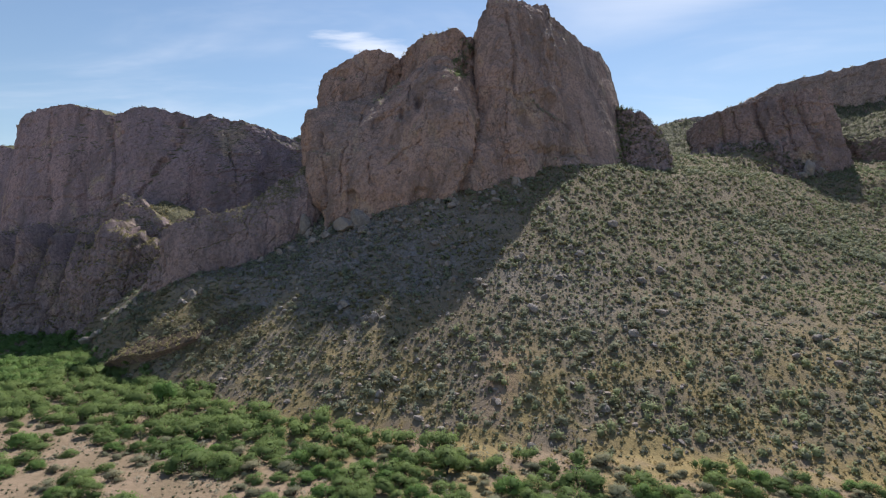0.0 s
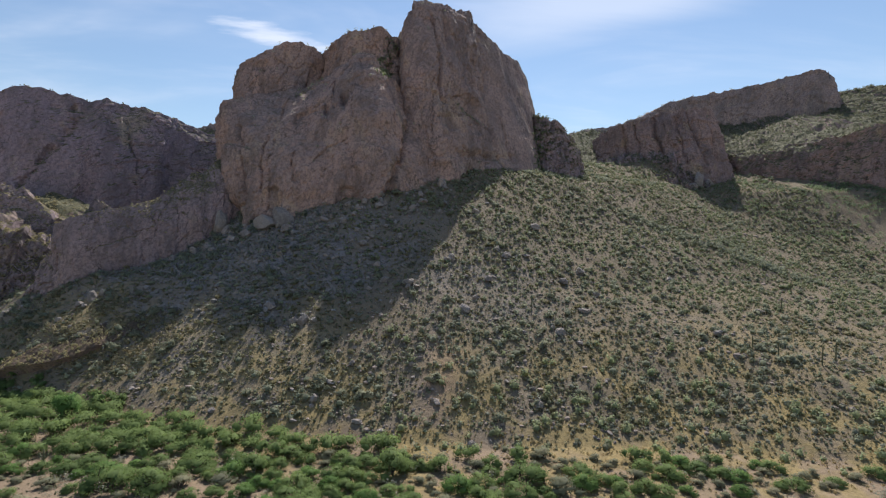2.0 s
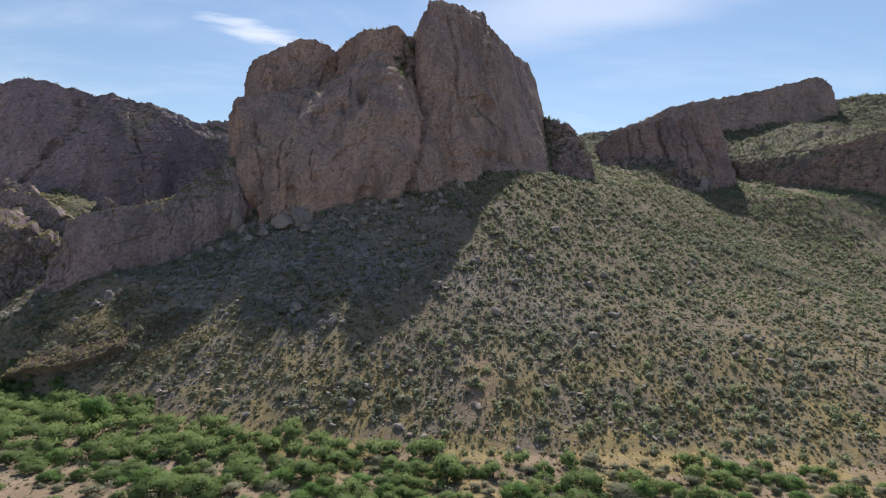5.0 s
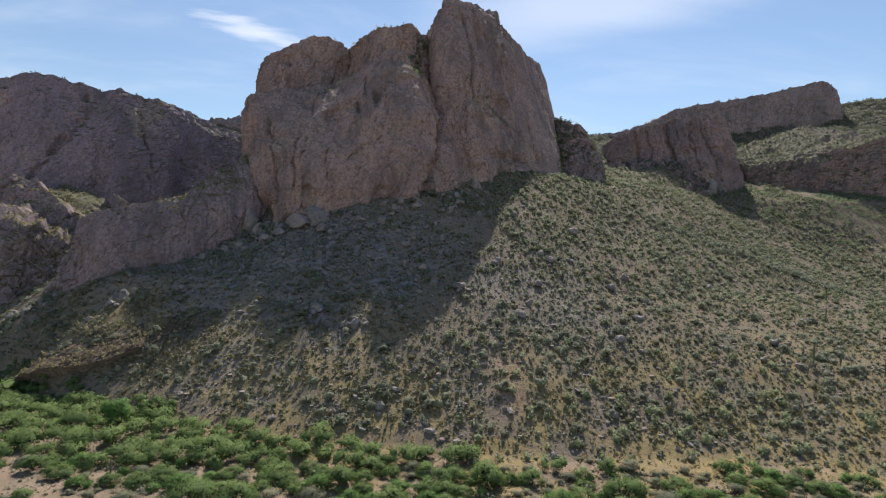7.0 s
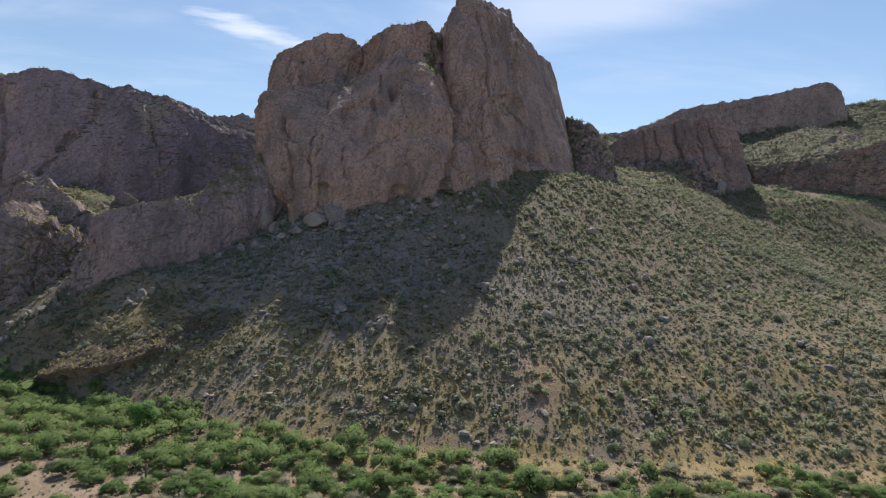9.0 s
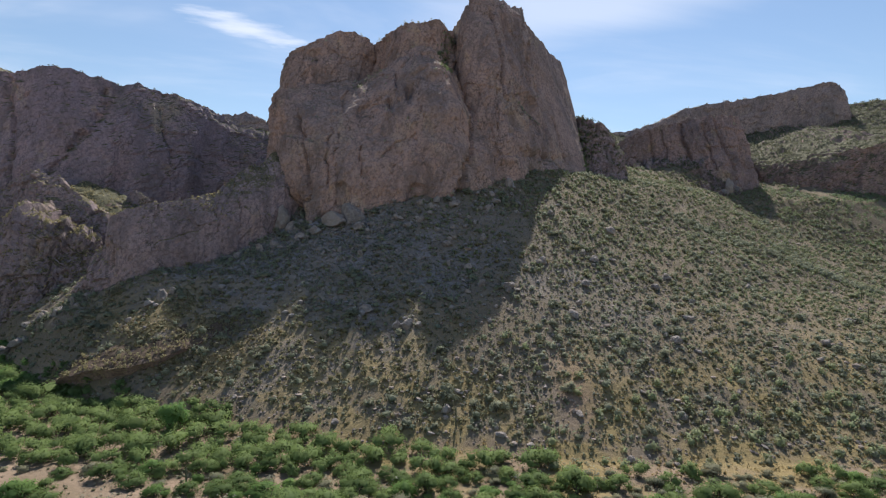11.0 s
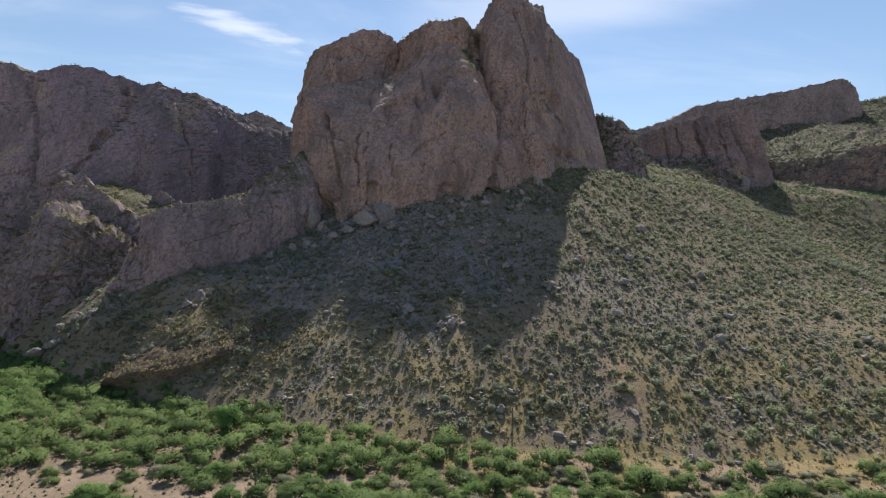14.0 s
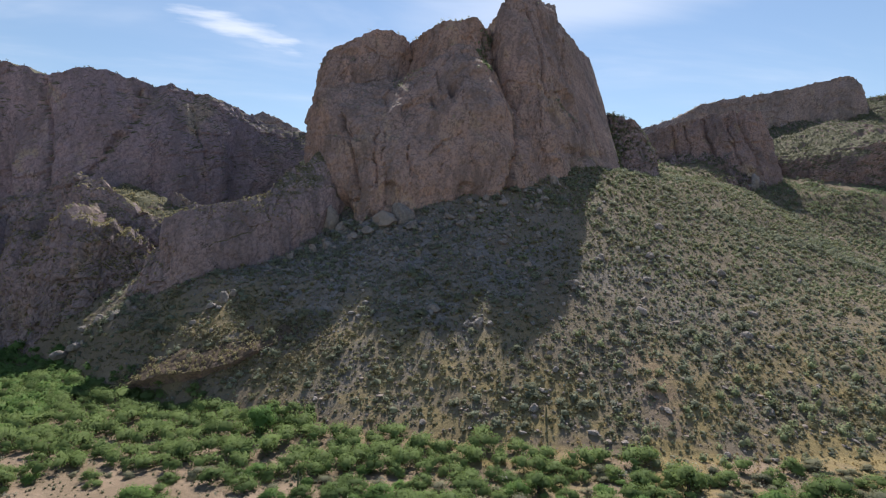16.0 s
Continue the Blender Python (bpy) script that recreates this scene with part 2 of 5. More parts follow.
def ground_colour(t, pos):
    # sand on the flat, brown gravel on the slopes, straw-coloured dry grass along the toe and in patches
    att = t.nodes.new("ShaderNodeAttribute")
    att.attribute_name = "zone"
    sep = t.nodes.new("ShaderNodeSeparateColor")
    link(t, att.outputs["Color"], sep.inputs[0])
    slope, toe, rocky = sep.outputs[0], sep.outputs[1], sep.outputs[2]
    sand = mixc(t, ramp(t, noisen(t, pos, 0.09, 5, 0.6), 0.35, 0.65), (0.285, 0.208, 0.146), (0.205, 0.152, 0.1))
    sand = mixc(t, mathn(t, "MULTIPLY", ramp(t, noisen(t, pos, 1.1, 5, 0.7), 0.5, 0.68), 0.55), sand, (0.165, 0.132, 0.094))
    dirt = mixc(t, ramp(t, noisen(t, pos, 0.05, 5, 0.62), 0.36, 0.64), (0.184, 0.139, 0.088), (0.155, 0.121, 0.078))
    dirt = mixc(t, mathn(t, "MULTIPLY", ramp(t, noisen(t, pos, 0.14, 5, 0.65, 0.5), 0.5, 0.66), 0.7), dirt, (0.208, 0.16, 0.092))
    dirt = mixc(t, mathn(t, "MULTIPLY", ramp(t, noisen(t, pos, 0.6, 6, 0.72), 0.44, 0.66), 0.6), dirt, (0.132, 0.114, 0.084))
    dirt = mixc(t, mathn(t, "MULTIPLY", ramp(t, noisen(t, pos, 2.6, 4, 0.7), 0.52, 0.68), 0.5), dirt, (0.205, 0.168, 0.125))
    # grey talus, its pale bluish tone painted to lift the butte's shadow
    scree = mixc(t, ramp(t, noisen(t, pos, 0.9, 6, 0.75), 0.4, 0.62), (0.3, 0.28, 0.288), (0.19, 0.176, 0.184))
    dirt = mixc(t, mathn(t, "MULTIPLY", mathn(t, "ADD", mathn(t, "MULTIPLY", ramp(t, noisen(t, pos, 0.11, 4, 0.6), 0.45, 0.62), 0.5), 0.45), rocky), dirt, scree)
    straw = mixc(t, ramp(t, noisen(t, pos, 0.5, 5, 0.7), 0.35, 0.65), (0.285, 0.215, 0.094), (0.215, 0.165, 0.076))
    c = mixc(t, slope, sand, dirt)
    patch = ramp(t, noisen(t, pos, 0.075, 5, 0.6, 0.4), 0.4, 0.58)
    c = mixc(t, mathn(t, "MULTIPLY", mathn(t, "SUBTRACT", 1.0, att.outputs["Alpha"]), 0.8), c, (0.295, 0.195, 0.136))
    return mixc(t, mathn(t, "MULTIPLY", mathn(t, "MULTIPLY", toe, patch), 0.9), c, straw)


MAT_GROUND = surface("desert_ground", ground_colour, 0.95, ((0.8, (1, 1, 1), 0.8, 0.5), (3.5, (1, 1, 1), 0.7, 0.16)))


def leafy(name, a, b, c, patch=0.1):
    """Foliage: three greens mixed leaf by leaf, plant by plant and in broad patches."""
    m = bpy.data.materials.new(name)
    t = nodes_of(m)
    out = t.nodes.new("ShaderNodeOutputMaterial")
    p = t.nodes.new("ShaderNodeBsdfPrincipled")
    g = t.nodes.new("ShaderNodeNewGeometry")
    rnd = t.nodes.new("ShaderNodeObjectInfo").outputs["Random"]
    col = mixc(t, g.outputs["Random Per Island"], a, b)
    col = mixc(t, mathn(t, "MULTIPLY", ramp(t, noisen(t, g.outputs["Position"], patch, 4, 0.7), 0.4, 0.62), 0.8), col, c)
    col = mixc(t, mathn(t, "MULTIPLY", rnd, 0.7), col, (a[0] * 0.6, a[1] * 0.66, a[2] * 0.68))
    link(t, col, p.inputs["Base Color"])
    p.inputs["Roughness"].default_value = 0.7
    p.inputs["Specular IOR Level"].default_value = 0.15
    tr = t.nodes.new("ShaderNodeBsdfTranslucent")
    link(t, col, tr.inputs["Color"])
    mx = t.nodes.new("ShaderNodeMixShader")
    mx.inputs[0].default_value = 0.5
    link(t, p.outputs[0], mx.inputs[1])
    link(t, tr.outputs[0], mx.inputs[2])
    link(t, mx.outputs[0], out.inputs[0])
    return m


MAT_MESQUITE = leafy("mesquite_leaves", (0.192, 0.262, 0.088), (0.23, 0.305, 0.108), (0.168, 0.225, 0.078), 0.16)
MAT_BRIGHT = leafy("bright_green_leaves", (0.165, 0.27, 0.075), (0.2, 0.305, 0.095), (0.145, 0.225, 0.07), 0.16)
MAT_DOTS = leafy("dark_shrub_leaves", (0.22, 0.25, 0.135), (0.28, 0.305, 0.17), (0.255, 0.258, 0.145), 0.07)
MAT_CLEFT = leafy("cleft_shrub_leaves", (0.2, 0.25, 0.125), (0.25, 0.3, 0.155), (0.17, 0.2, 0.1), 0.2)
MAT_LEAFY = leafy("cottonwood_leaves", (0.21, 0.35, 0.1), (0.26, 0.39, 0.12), (0.19, 0.31, 0.09), 0.3)
MAT_GREY = leafy("grey_green_twigs", (0.325, 0.325, 0.25), (0.4, 0.39, 0.295), (0.28, 0.268, 0.205), 0.1)
MAT_DUSTY = leafy("dusty_bush_leaves", (0.27, 0.268, 0.168), (0.335, 0.322, 0.21), (0.27, 0.248, 0.158), 0.1)
MAT_GREENISH = leafy("green_bush_leaves", (0.285, 0.325, 0.175), (0.345, 0.385, 0.215), (0.29, 0.3, 0.165), 0.1)
MAT_SHRUB = leafy("slope_shrub_leaves", (0.335, 0.35, 0.22), (0.415, 0.415, 0.265), (0.32, 0.305, 0.185), 0.09)
MAT_BUSH = leafy("palo_verde_leaves", (0.335, 0.345, 0.235), (0.4, 0.4, 0.28), (0.305, 0.3, 0.2), 0.12)
MAT_LUSH = leafy("far_scrub_leaves", (0.27, 0.33, 0.175), (0.33, 0.38, 0.21), (0.32, 0.325, 0.19), 0.03)
MAT_OLIVE = leafy("yellowish_shrub_leaves", (0.31, 0.272, 0.145), (0.385, 0.34, 0.19), (0.26, 0.235, 0.135), 0.06)
MAT_GRASS = leafy("yellow_grass_blades", (0.37, 0.31, 0.185), (0.44, 0.36, 0.215), (0.31, 0.295, 0.185), 0.12)
MAT_SOFT = leafy("dry_tuft_leaves", (0.29, 0.28, 0.16), (0.35, 0.32, 0.185), (0.35, 0.285, 0.155), 0.15)
MAT_DUSKY = leafy("dusky_scrub_leaves", (0.15, 0.165, 0.1), (0.2, 0.205, 0.125), (0.2, 0.185, 0.115), 0.05)
MAT_STRAW = leafy("dry_grass_blades", (0.38, 0.29, 0.14), (0.46, 0.36, 0.185), (0.31, 0.24, 0.115), 0.1)


def plain(name, a, b, scale, rough=0.85):
    return surface(name, lambda t, pos: mixc(t, ramp(t, noisen(t, pos, scale, 5, 0.65), 0.35, 0.65), a, b), rough, ((scale * 2, (1, 1, 0.4), 0.6, 0.05),))


MAT_BARK = plain("dark_mesquite_bark", (0.075, 0.058, 0.045), (0.13, 0.105, 0.085), 4.0)
MAT_CACTUS = plain("saguaro_skin", (0.115, 0.12, 0.068), (0.155, 0.145, 0.09), 2.5, 0.75)

# ---------------------------------------------------------------- numeric helpers
RNG = np.random.default_rng(7)


def lattice(i, j, k, seed):
    h = (i * 374761393 + j * 668265263 + k * 2147483647 + seed * 1274126177) & 0xFFFFFFFF
    h = ((h ^ (h >> 13)) * 1274126177) & 0xFFFFFFFF
    h = ((h ^ (h >> 16)) * 2246822519) & 0xFFFFFFFF
    return ((h ^ (h >> 15)) & 0xFFFFFF) / 0xFFFFFF


def vnoise(p, seed=0):
    """Smooth value noise from -1 to 1 at the points p (n, 3)."""
    q = np.floor(p).astype(np.int64)
    f = p - q
    f = f * f * f * (f * (f * 6 - 15) + 10)
    out = np.zeros(len(p))
    for dx in (0, 1):
        wx = f[:, 0] if dx else 1 - f[:, 0]
        for dy in (0, 1):
            wy = f[:, 1] if dy else 1 - f[:, 1]
            for dz in (0, 1):
                wz = f[:, 2] if dz else 1 - f[:, 2]
                out += wx * wy * wz * lattice(q[:, 0] + dx, q[:, 1] + dy, q[:, 2] + dz, seed)
    return out * 2 - 1


def fbm(p, octaves=4, seed=0, gain=0.5):
    out, a, total = np.zeros(len(p)), 1.0, 0.0
    for o in range(octaves):
        out += a * vnoise(p * 2.03 ** o + o * 17.3, seed + o)
        total += a
        a *= gain
    return out / total


def ridged(p, octaves=3, seed=0):
    out, a, total = np.zeros(len(p)), 1.0, 0.0
    for o in range(octaves):
        out += a * (1 - 2 * np.abs(vnoise(p * 2.1 ** o + o * 9.1, seed + o)))
        total += a
        a *= 0.5
    return out / total


def billow(p, octaves=3, seed=0):
    """Rounded swellings with sharp creases between them, about -1 to 1."""
    out, a, total = np.zeros(len(p)), 1.0, 0.0
    for o in range(octaves):
        out += a * (3.2 * np.abs(vnoise(p * 2.1 ** o + o * 11.7, seed + o)) - 0.9)
        total += a
        a *= 0.5
    return out / total


def off_line(x, z, points):
    """How far the places (x, z) are from a line through points."""
    best = np.full(len(x), 1e9)
    for (x0, z0), (x1, z1) in zip(points, points[1:]):
        k = np.clip(((x - x0) * (x1 - x0) + (z - z0) * (z1 - z0)) / ((x1 - x0) ** 2 + (z1 - z0) ** 2), 0, 1)
        best = np.minimum(best, np.hypot(x - x0 - k * (x1 - x0), z - z0 - k * (z1 - z0)))
    return best


def cells(u, v, seed=0):
    """Blocks in the plane: the random number of the nearest block, and how far it is to the joint beside it."""
    iu, iv = np.floor(u).astype(np.int64), np.floor(v).astype(np.int64)
    d1, d2, who = np.full(len(u), 9.0), np.full(len(u), 9.0), np.zeros(len(u))
    for du in (-1, 0, 1):
        for dv in (-1, 0, 1):
            cu, cv = iu + du, iv + dv
            px, py = cu + lattice(cu, cv, 1, seed), cv + lattice(cu, cv, 2, seed)
            d = np.hypot(u - px, v - py)
            closer = d < d1
            d2 = np.where(closer, d1, np.minimum(d2, d))
            who = np.where(closer, lattice(cu, cv, 3, seed), who)
            d1 = np.where(closer, d, d1)
    return who, d2 - d1


def smooth(values, width):
    """Gaussian smoothing of a run of values, the ends held."""
    n = max(1, int(width * 3))
    k = np.exp(-0.5 * (np.arange(-n, n + 1) / max(width, 1e-3)) ** 2)
    return np.convolve(np.concatenate([np.full(n, values[0]), values, np.full(n, values[-1])]), k / k.sum(), "valid")


def step(x, lo, hi):
    t = np.clip((x - lo) / (hi - lo), 0, 1)
    return t * t * (3 - 2 * t)


def raw_mesh(name, verts, faces, material=None, flat=True, normals=None):
    """A mesh from arrays: verts (n, 3), faces (m, 3 or 4)."""
    verts, faces = np.asarray(verts, np.float32), np.asarray(faces, np.int32)
    me = bpy.data.meshes.new(name)
    me.vertices.add(len(verts))
    me.vertices.foreach_set("co", verts.ravel())
    k = faces.shape[1]
    me.loops.add(faces.size)
    me.loops.foreach_set("vertex_index", faces.ravel())
    me.polygons.add(len(faces))
    me.polygons.foreach_set("loop_start", np.arange(0, faces.size, k, dtype=np.int32))
    me.polygons.foreach_set("loop_total", np.full(len(faces), k, np.int32))
    me.update(calc_edges=True)
    me.polygons.foreach_set("use_smooth", np.full(len(faces), not flat, bool))
    if material:
        me.materials.append(material)
    if normals is not None:
        me.normals_split_custom_set_from_vertices(normals)
    return me


def grid_faces(rows, cols):
    a = (np.arange(rows - 1)[:, None] * cols + np.arange(cols - 1)[None, :]).ravel()
    return np.stack([a, a + 1, a + cols + 1, a + cols], 1)


def part(name, mesh, parent, label=""):
    ob = new(name, mesh)
    ob.parent = parent
    return tagged(ob, label)


# ---------------------------------------------------------------- ground
# Contour lines of the valley side: for each x the y at which the ground reaches the heights below.
HEIGHTS = np.array([0.0, 15.0, 30.0, 50.0, 75.0])
STATIONS = np.array([-320, -185, -132, -105, -87, -50, -20, 15, 50, 85, 115, 160, 200, 265, 420.0])
CONTOURS = np.array([
    [355, 262, 197, 169, 156, 134, 120, 108, 104, 92, 76, 62, 54, 44, 30],
    [380, 285, 208, 183, 171, 158, 144, 133, 132, 126, 120, 130, 142, 150, 150],
    [400, 310, 240, 209, 193.5, 181, 168, 158, 160, 167, 174, 180, 200, 190, 180],
    [470, 400, 300, 290, 275, 212, 200, 188, 190, 202, 213, 222, 246, 226, 215],
    [560, 480, 380, 370, 340, 250, 232, 224, 227, 241, 253, 268, 287, 257, 245.0]])


def toe(x):
    return contour_lines(np.atleast_1d(np.asarray(x, float)))[0]


LINE_X = np.arange(-330.0, 430.0, 2.0)
LINE_Y = np.array([smooth(np.interp(LINE_X, STATIONS, row), 5) for row in CONTOURS])


def contour_lines(x):
    return np.array([np.interp(x, LINE_X, row) for row in LINE_Y])


def height(x, y, rough=True):
    """The ground's height at the places (x, y)."""
    x, y = np.asarray(x, float), np.asarray(y, float)
    ys = contour_lines(x)
    z = np.zeros(len(x))
    for k in range(4):
        z += (HEIGHTS[k + 1] - HEIGHTS[k]) * np.clip((y - ys[k]) / (ys[k + 1] - ys[k]), 0, 1)
    z += 0.36 * np.clip(y - ys[4], 0, 60)
    z += 11 * np.exp(-((x - 186) / 18) ** 2 - ((y - 318) / 18) ** 2)
    # a soft toe and a flat that rises a little towards the canyon
    q = y - ys[0]
    z += 0.9 * np.exp(-(q / 9.0) ** 2) + np.clip((y - 110) * 0.008, 0, 1) * (q < 400)
    if rough:
        p = np.stack([x, y, np.zeros(len(x))], 1)
        on = step(q, -6, 14)
        gully = ridged(np.stack([(x - 45) / 13 + 0.35 * (y - 100) / 40, y / 75, x * 0], 1), 3, 31)
        z += on * (0.85 * fbm(p / 22, 4, 21) * 1.6 + 0.8 * gully + 0.38 * fbm(p / 4.2, 4, 25) * step(q, 0, 20))
        z += (1 - on) * (0.45 * fbm(p / 16, 3, 28) + 0.1 * fbm(p / 3, 3, 29))
    fade = step(np.hypot(x - 40, y - 200), 420, 900)
    return z * (1 - fade)


def axis(lo, hi, fine, far):
    core = np.arange(lo, hi, fine)
    out = fine * 1.25 ** np.arange(1, 200)
    run = np.cumsum(out)
    run = run[run < far]
    return np.concatenate([lo - run[::-1], core, core[-1] + run])


def make_ground():
    xs, ys = axis(-165, 260, 1.2, 2600), axis(80, 300, 1.15, 2600)
    gx, gy = np.meshgrid(xs, ys)
    x, y = gx.ravel(), gy.ravel()
    z = height(x, y)
    me = raw_mesh("ground", np.stack([x, y, z], 1), grid_faces(len(ys), len(xs)), MAT_GROUND, flat=False)
    q = y - toe(x)
    wob = 5 * fbm(np.stack([x, y, x * 0], 1) / 14, 3, 41)
    slope = step(q + wob, -3, 7)
    straw = np.exp(-((q + 4 + wob) / (11 + 17 * step(x, -50, 20))) ** 2) * step(x, -75, -25) + 0.75 * np.exp(-((x - 90) / 60) ** 2 - ((y - 110) / 34) ** 2)
    straw += 0.75 * slope * step(x, -120, -95) * (1 - step(x, -30, 10)) * np.exp(-((q - 22) / 22) ** 2)
    # rocky patches; the last, strongest term paints the shadowed talus, cut at the shadow's edge
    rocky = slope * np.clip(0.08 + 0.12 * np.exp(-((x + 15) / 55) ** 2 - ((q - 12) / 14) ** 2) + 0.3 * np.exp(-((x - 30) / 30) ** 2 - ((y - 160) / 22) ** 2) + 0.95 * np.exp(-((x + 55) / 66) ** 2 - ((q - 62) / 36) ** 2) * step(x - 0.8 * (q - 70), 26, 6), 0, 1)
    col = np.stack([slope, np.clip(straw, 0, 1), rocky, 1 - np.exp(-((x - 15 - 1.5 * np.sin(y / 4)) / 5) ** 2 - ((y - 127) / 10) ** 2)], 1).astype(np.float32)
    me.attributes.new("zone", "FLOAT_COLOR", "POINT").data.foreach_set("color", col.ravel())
    return tagged(new("ground", me), "dry desert ground of pale sand, brown gravel slope and straw-coloured grass", "ground", kind="structure")


ground = make_ground()

# ---------------------------------------------------------------- cliffs
PERCHES = []  # places on ledges and crests where shrubs can root
LUSH = []  # the same on the scrubby terrace and saddle
RIM = []  # along the canyon wall's rim
CRAGGY = []  # and on the small sunlit crags


def cliff_mesh(name, rows, material, res=0.7, seed=1, cap=26.0, rise=2.0, bulge=1.0, blocks=1.0, crest=1.0, bow=2.2, soften=4.0, perch=0.0, core=None, rugged=1.0, dents=(), fine=0.0, perches=PERCHES, level_from=0.62, calm=None, veins=(), shelves=(), columns=1.0):
    """A rock face along a line in the plan. Each row: x, y, z of the foot, then x, y, z of the crest, and, where it differs, how late the face bows back.
    Behind the crest a cap runs back for cap metres and rises by rise; with a core it closes over that place like a dome."""
    a = np.array([(*r, bow) if len(r) == 6 else r for r in rows], float)
    s = np.concatenate([[0], np.cumsum(np.hypot(np.diff(a[:, 0]), np.diff(a[:, 1])))])
    n = int(s[-1] / res) + 2
    u = np.linspace(0, s[-1], n)
    w = soften / (u[1] - u[0])
    x, y, zb, xt, yt, zt, late = (smooth(np.interp(u, s, a[:, i]), w if i in (0, 1) else w * 0.5) for i in range(7))
    line = np.stack([u, u * 0, u * 0], 1)
    zt = zt + crest * (1.4 * fbm(line / 9 + seed, 4, seed + 3) + 0.6 * np.round(2 * vnoise(line / 3.5 + seed, seed + 4)) / 2 + 0.5 * vnoise(line / 1.7, seed + 5))
    tx, ty = np.gradient(x), np.gradient(y)
    length = np.hypot(tx, ty)
    nx, ny = smooth(ty / length, w), smooth(-tx / length, w)
    face = int(np.max(np.hypot(zt - zb + 8, np.hypot(xt - x, yt - y) * 0.7)) / res) + 2
    top = int(cap / (res * 1.8)) + 2
    v = np.concatenate([np.linspace(0, 1, face) ** 0.93, np.ones(top)])[:, None]
    c = np.concatenate([np.zeros(face), (np.arange(1, top + 1) / top) ** 1.3])[:, None]
    foot = zb - 8
    z = foot + (zt - foot) * v + rise * c
    share = np.clip((v * (zt - foot) - 8) / (zt - foot - 8), 0, 1) ** late
    if core:
        z = z + (zt.mean() - zt) * c
        ex, ey = (core[0] - xt) * c, (core[1] - yt) * c
    else:
        ex, ey = -nx * cap * c, -ny * cap * c
    px, py = x + (xt - x) * share + ex, y + (yt - y) * share + ey
    p = np.stack([px.ravel(), py.ravel(), z.ravel()], 1)
    ss = np.broadcast_to(u, z.shape).ravel()
    zz = z.ravel()
    warp = fbm(p / 11, 3, seed + 8)
    d = bulge * (2.4 * fbm(p / np.array([26, 26, 36]), 3, seed) + 1.1 * billow(p / np.array([15, 15, 24]), 3, seed + 11) + 0.6 * billow(p / np.array([5.5, 5.5, 8]), 3, seed + 20))
    d += columns * bulge * (0.5 * ridged(p / np.array([13, 13, 60]), 2, seed + 12) + 0.3 * ridged(p / np.array([6, 6, 40]), 2, seed + 35))
    who, joint = cells(ss / 9.0 + 0.8 * warp, zz / 15.0 + 0.9 * warp, seed + 30)
    who2, joint2 = cells(ss / 2.7 + 0.7 * warp, zz / 3.6 + 0.7 * warp, seed + 31)
    d += blocks * (1.0 * (who - 0.5) - 0.4 * np.exp(-(joint / 0.04) ** 2) + 0.5 * (who2 - 0.5) - 0.22 * np.exp(-(joint2 / 0.07) ** 2))
    # weathered ledges: each course stands back above the one below
    course = (zz + 6 * warp + 5 * fbm(p / 30, 2, seed + 60)) / 14.0
    d += blocks * 0.8 * (0.5 - (course - np.floor(course))) * step(vnoise(p / np.array([30, 30, 16]), seed + 61), -0.25, 0.25)
    seam = vnoise(np.stack([ss / 11 + 0.35 * warp, zz / 120, ss * 0], 1), seed + 33)
    d -= columns * bulge * 1.3 * np.exp(-(seam / 0.025) ** 2) * step(vnoise(p / 24, seed + 36), -0.1, 0.3)
    d += 0.6 * min(rugged, 1.0) * fbm(p / np.array([2.4, 2.4, 3.0]), 4, seed + 37) + 1.6 * max(0, rugged - 1) * ridged(p / np.array([4.5, 4.5, 8.0]), 3, seed + 38)
    if fine:
        d += fine * (0.7 * ridged(p / np.array([2.2, 2.2, 3.6]), 2, seed + 39) + 0.5 * fbm(p / 1.1, 2, seed + 40))
    # hollows weathered into the face
    hollow = vnoise(p / np.array([9, 9, 12]) + 40, seed + 44)
    d -= bulge * 1.4 * step(hollow, 0.45, 0.75)
    if calm is not None:
        d *= 1 - 0.75 * step(p[:, 0], calm, calm + 12)
    # alcoves and gullies: x and z of the middle, half width, half height, depth
    for dx, dz, wide, tall, deep in dents:
        d -= deep * np.exp(-((p[:, 0] + 1.5 * warp - dx) / wide) ** 2 - np.abs((p[:, 2] - dz) / tall) ** 3)
    bend = fbm(p / 3.5, 3, seed + 70)
    # cracks and ravines along lines in x and z: the line, half width, depth
    for points, wide, deep in veins:
        away = off_line(p[:, 0] + 2.2 * warp + 1.3 * bend, p[:, 2] + 2.2 * warp - 1.3 * bend, points)
        d -= deep * 0.8 * np.exp(-(away / (0.7 * wide * (1 + 0.7 * bend))) ** 2) * step(bend, -0.9, 0.1)
    # shelves: the face above the line from (x0, z0) to (x1, z1) stands back, by so much, over so high
    for x0, z0, x1, z1, deep, tall in shelves:
        over = p[:, 2] + 0.8 * warp - (z0 + (z1 - z0) * np.clip((p[:, 0] - x0) / (x1 - x0), 0, 1))
        inside = step(p[:, 0], x0 - 1.5, x0 + 1.5) * (1 - step(p[:, 0], x1 - 1.5, x1 + 1.5))
        d -= deep * inside * step(over, -0.4, 0.6) * (1 - step(over, tall * 0.3, tall))
    level = np.broadcast_to(c, z.shape).ravel()
    weight = 1 - 0.8 * step(level, 0.0, 0.15)
    nxx, nyy = np.broadcast_to(nx, z.shape).ravel(), np.broadcast_to(ny, z.shape).ravel()
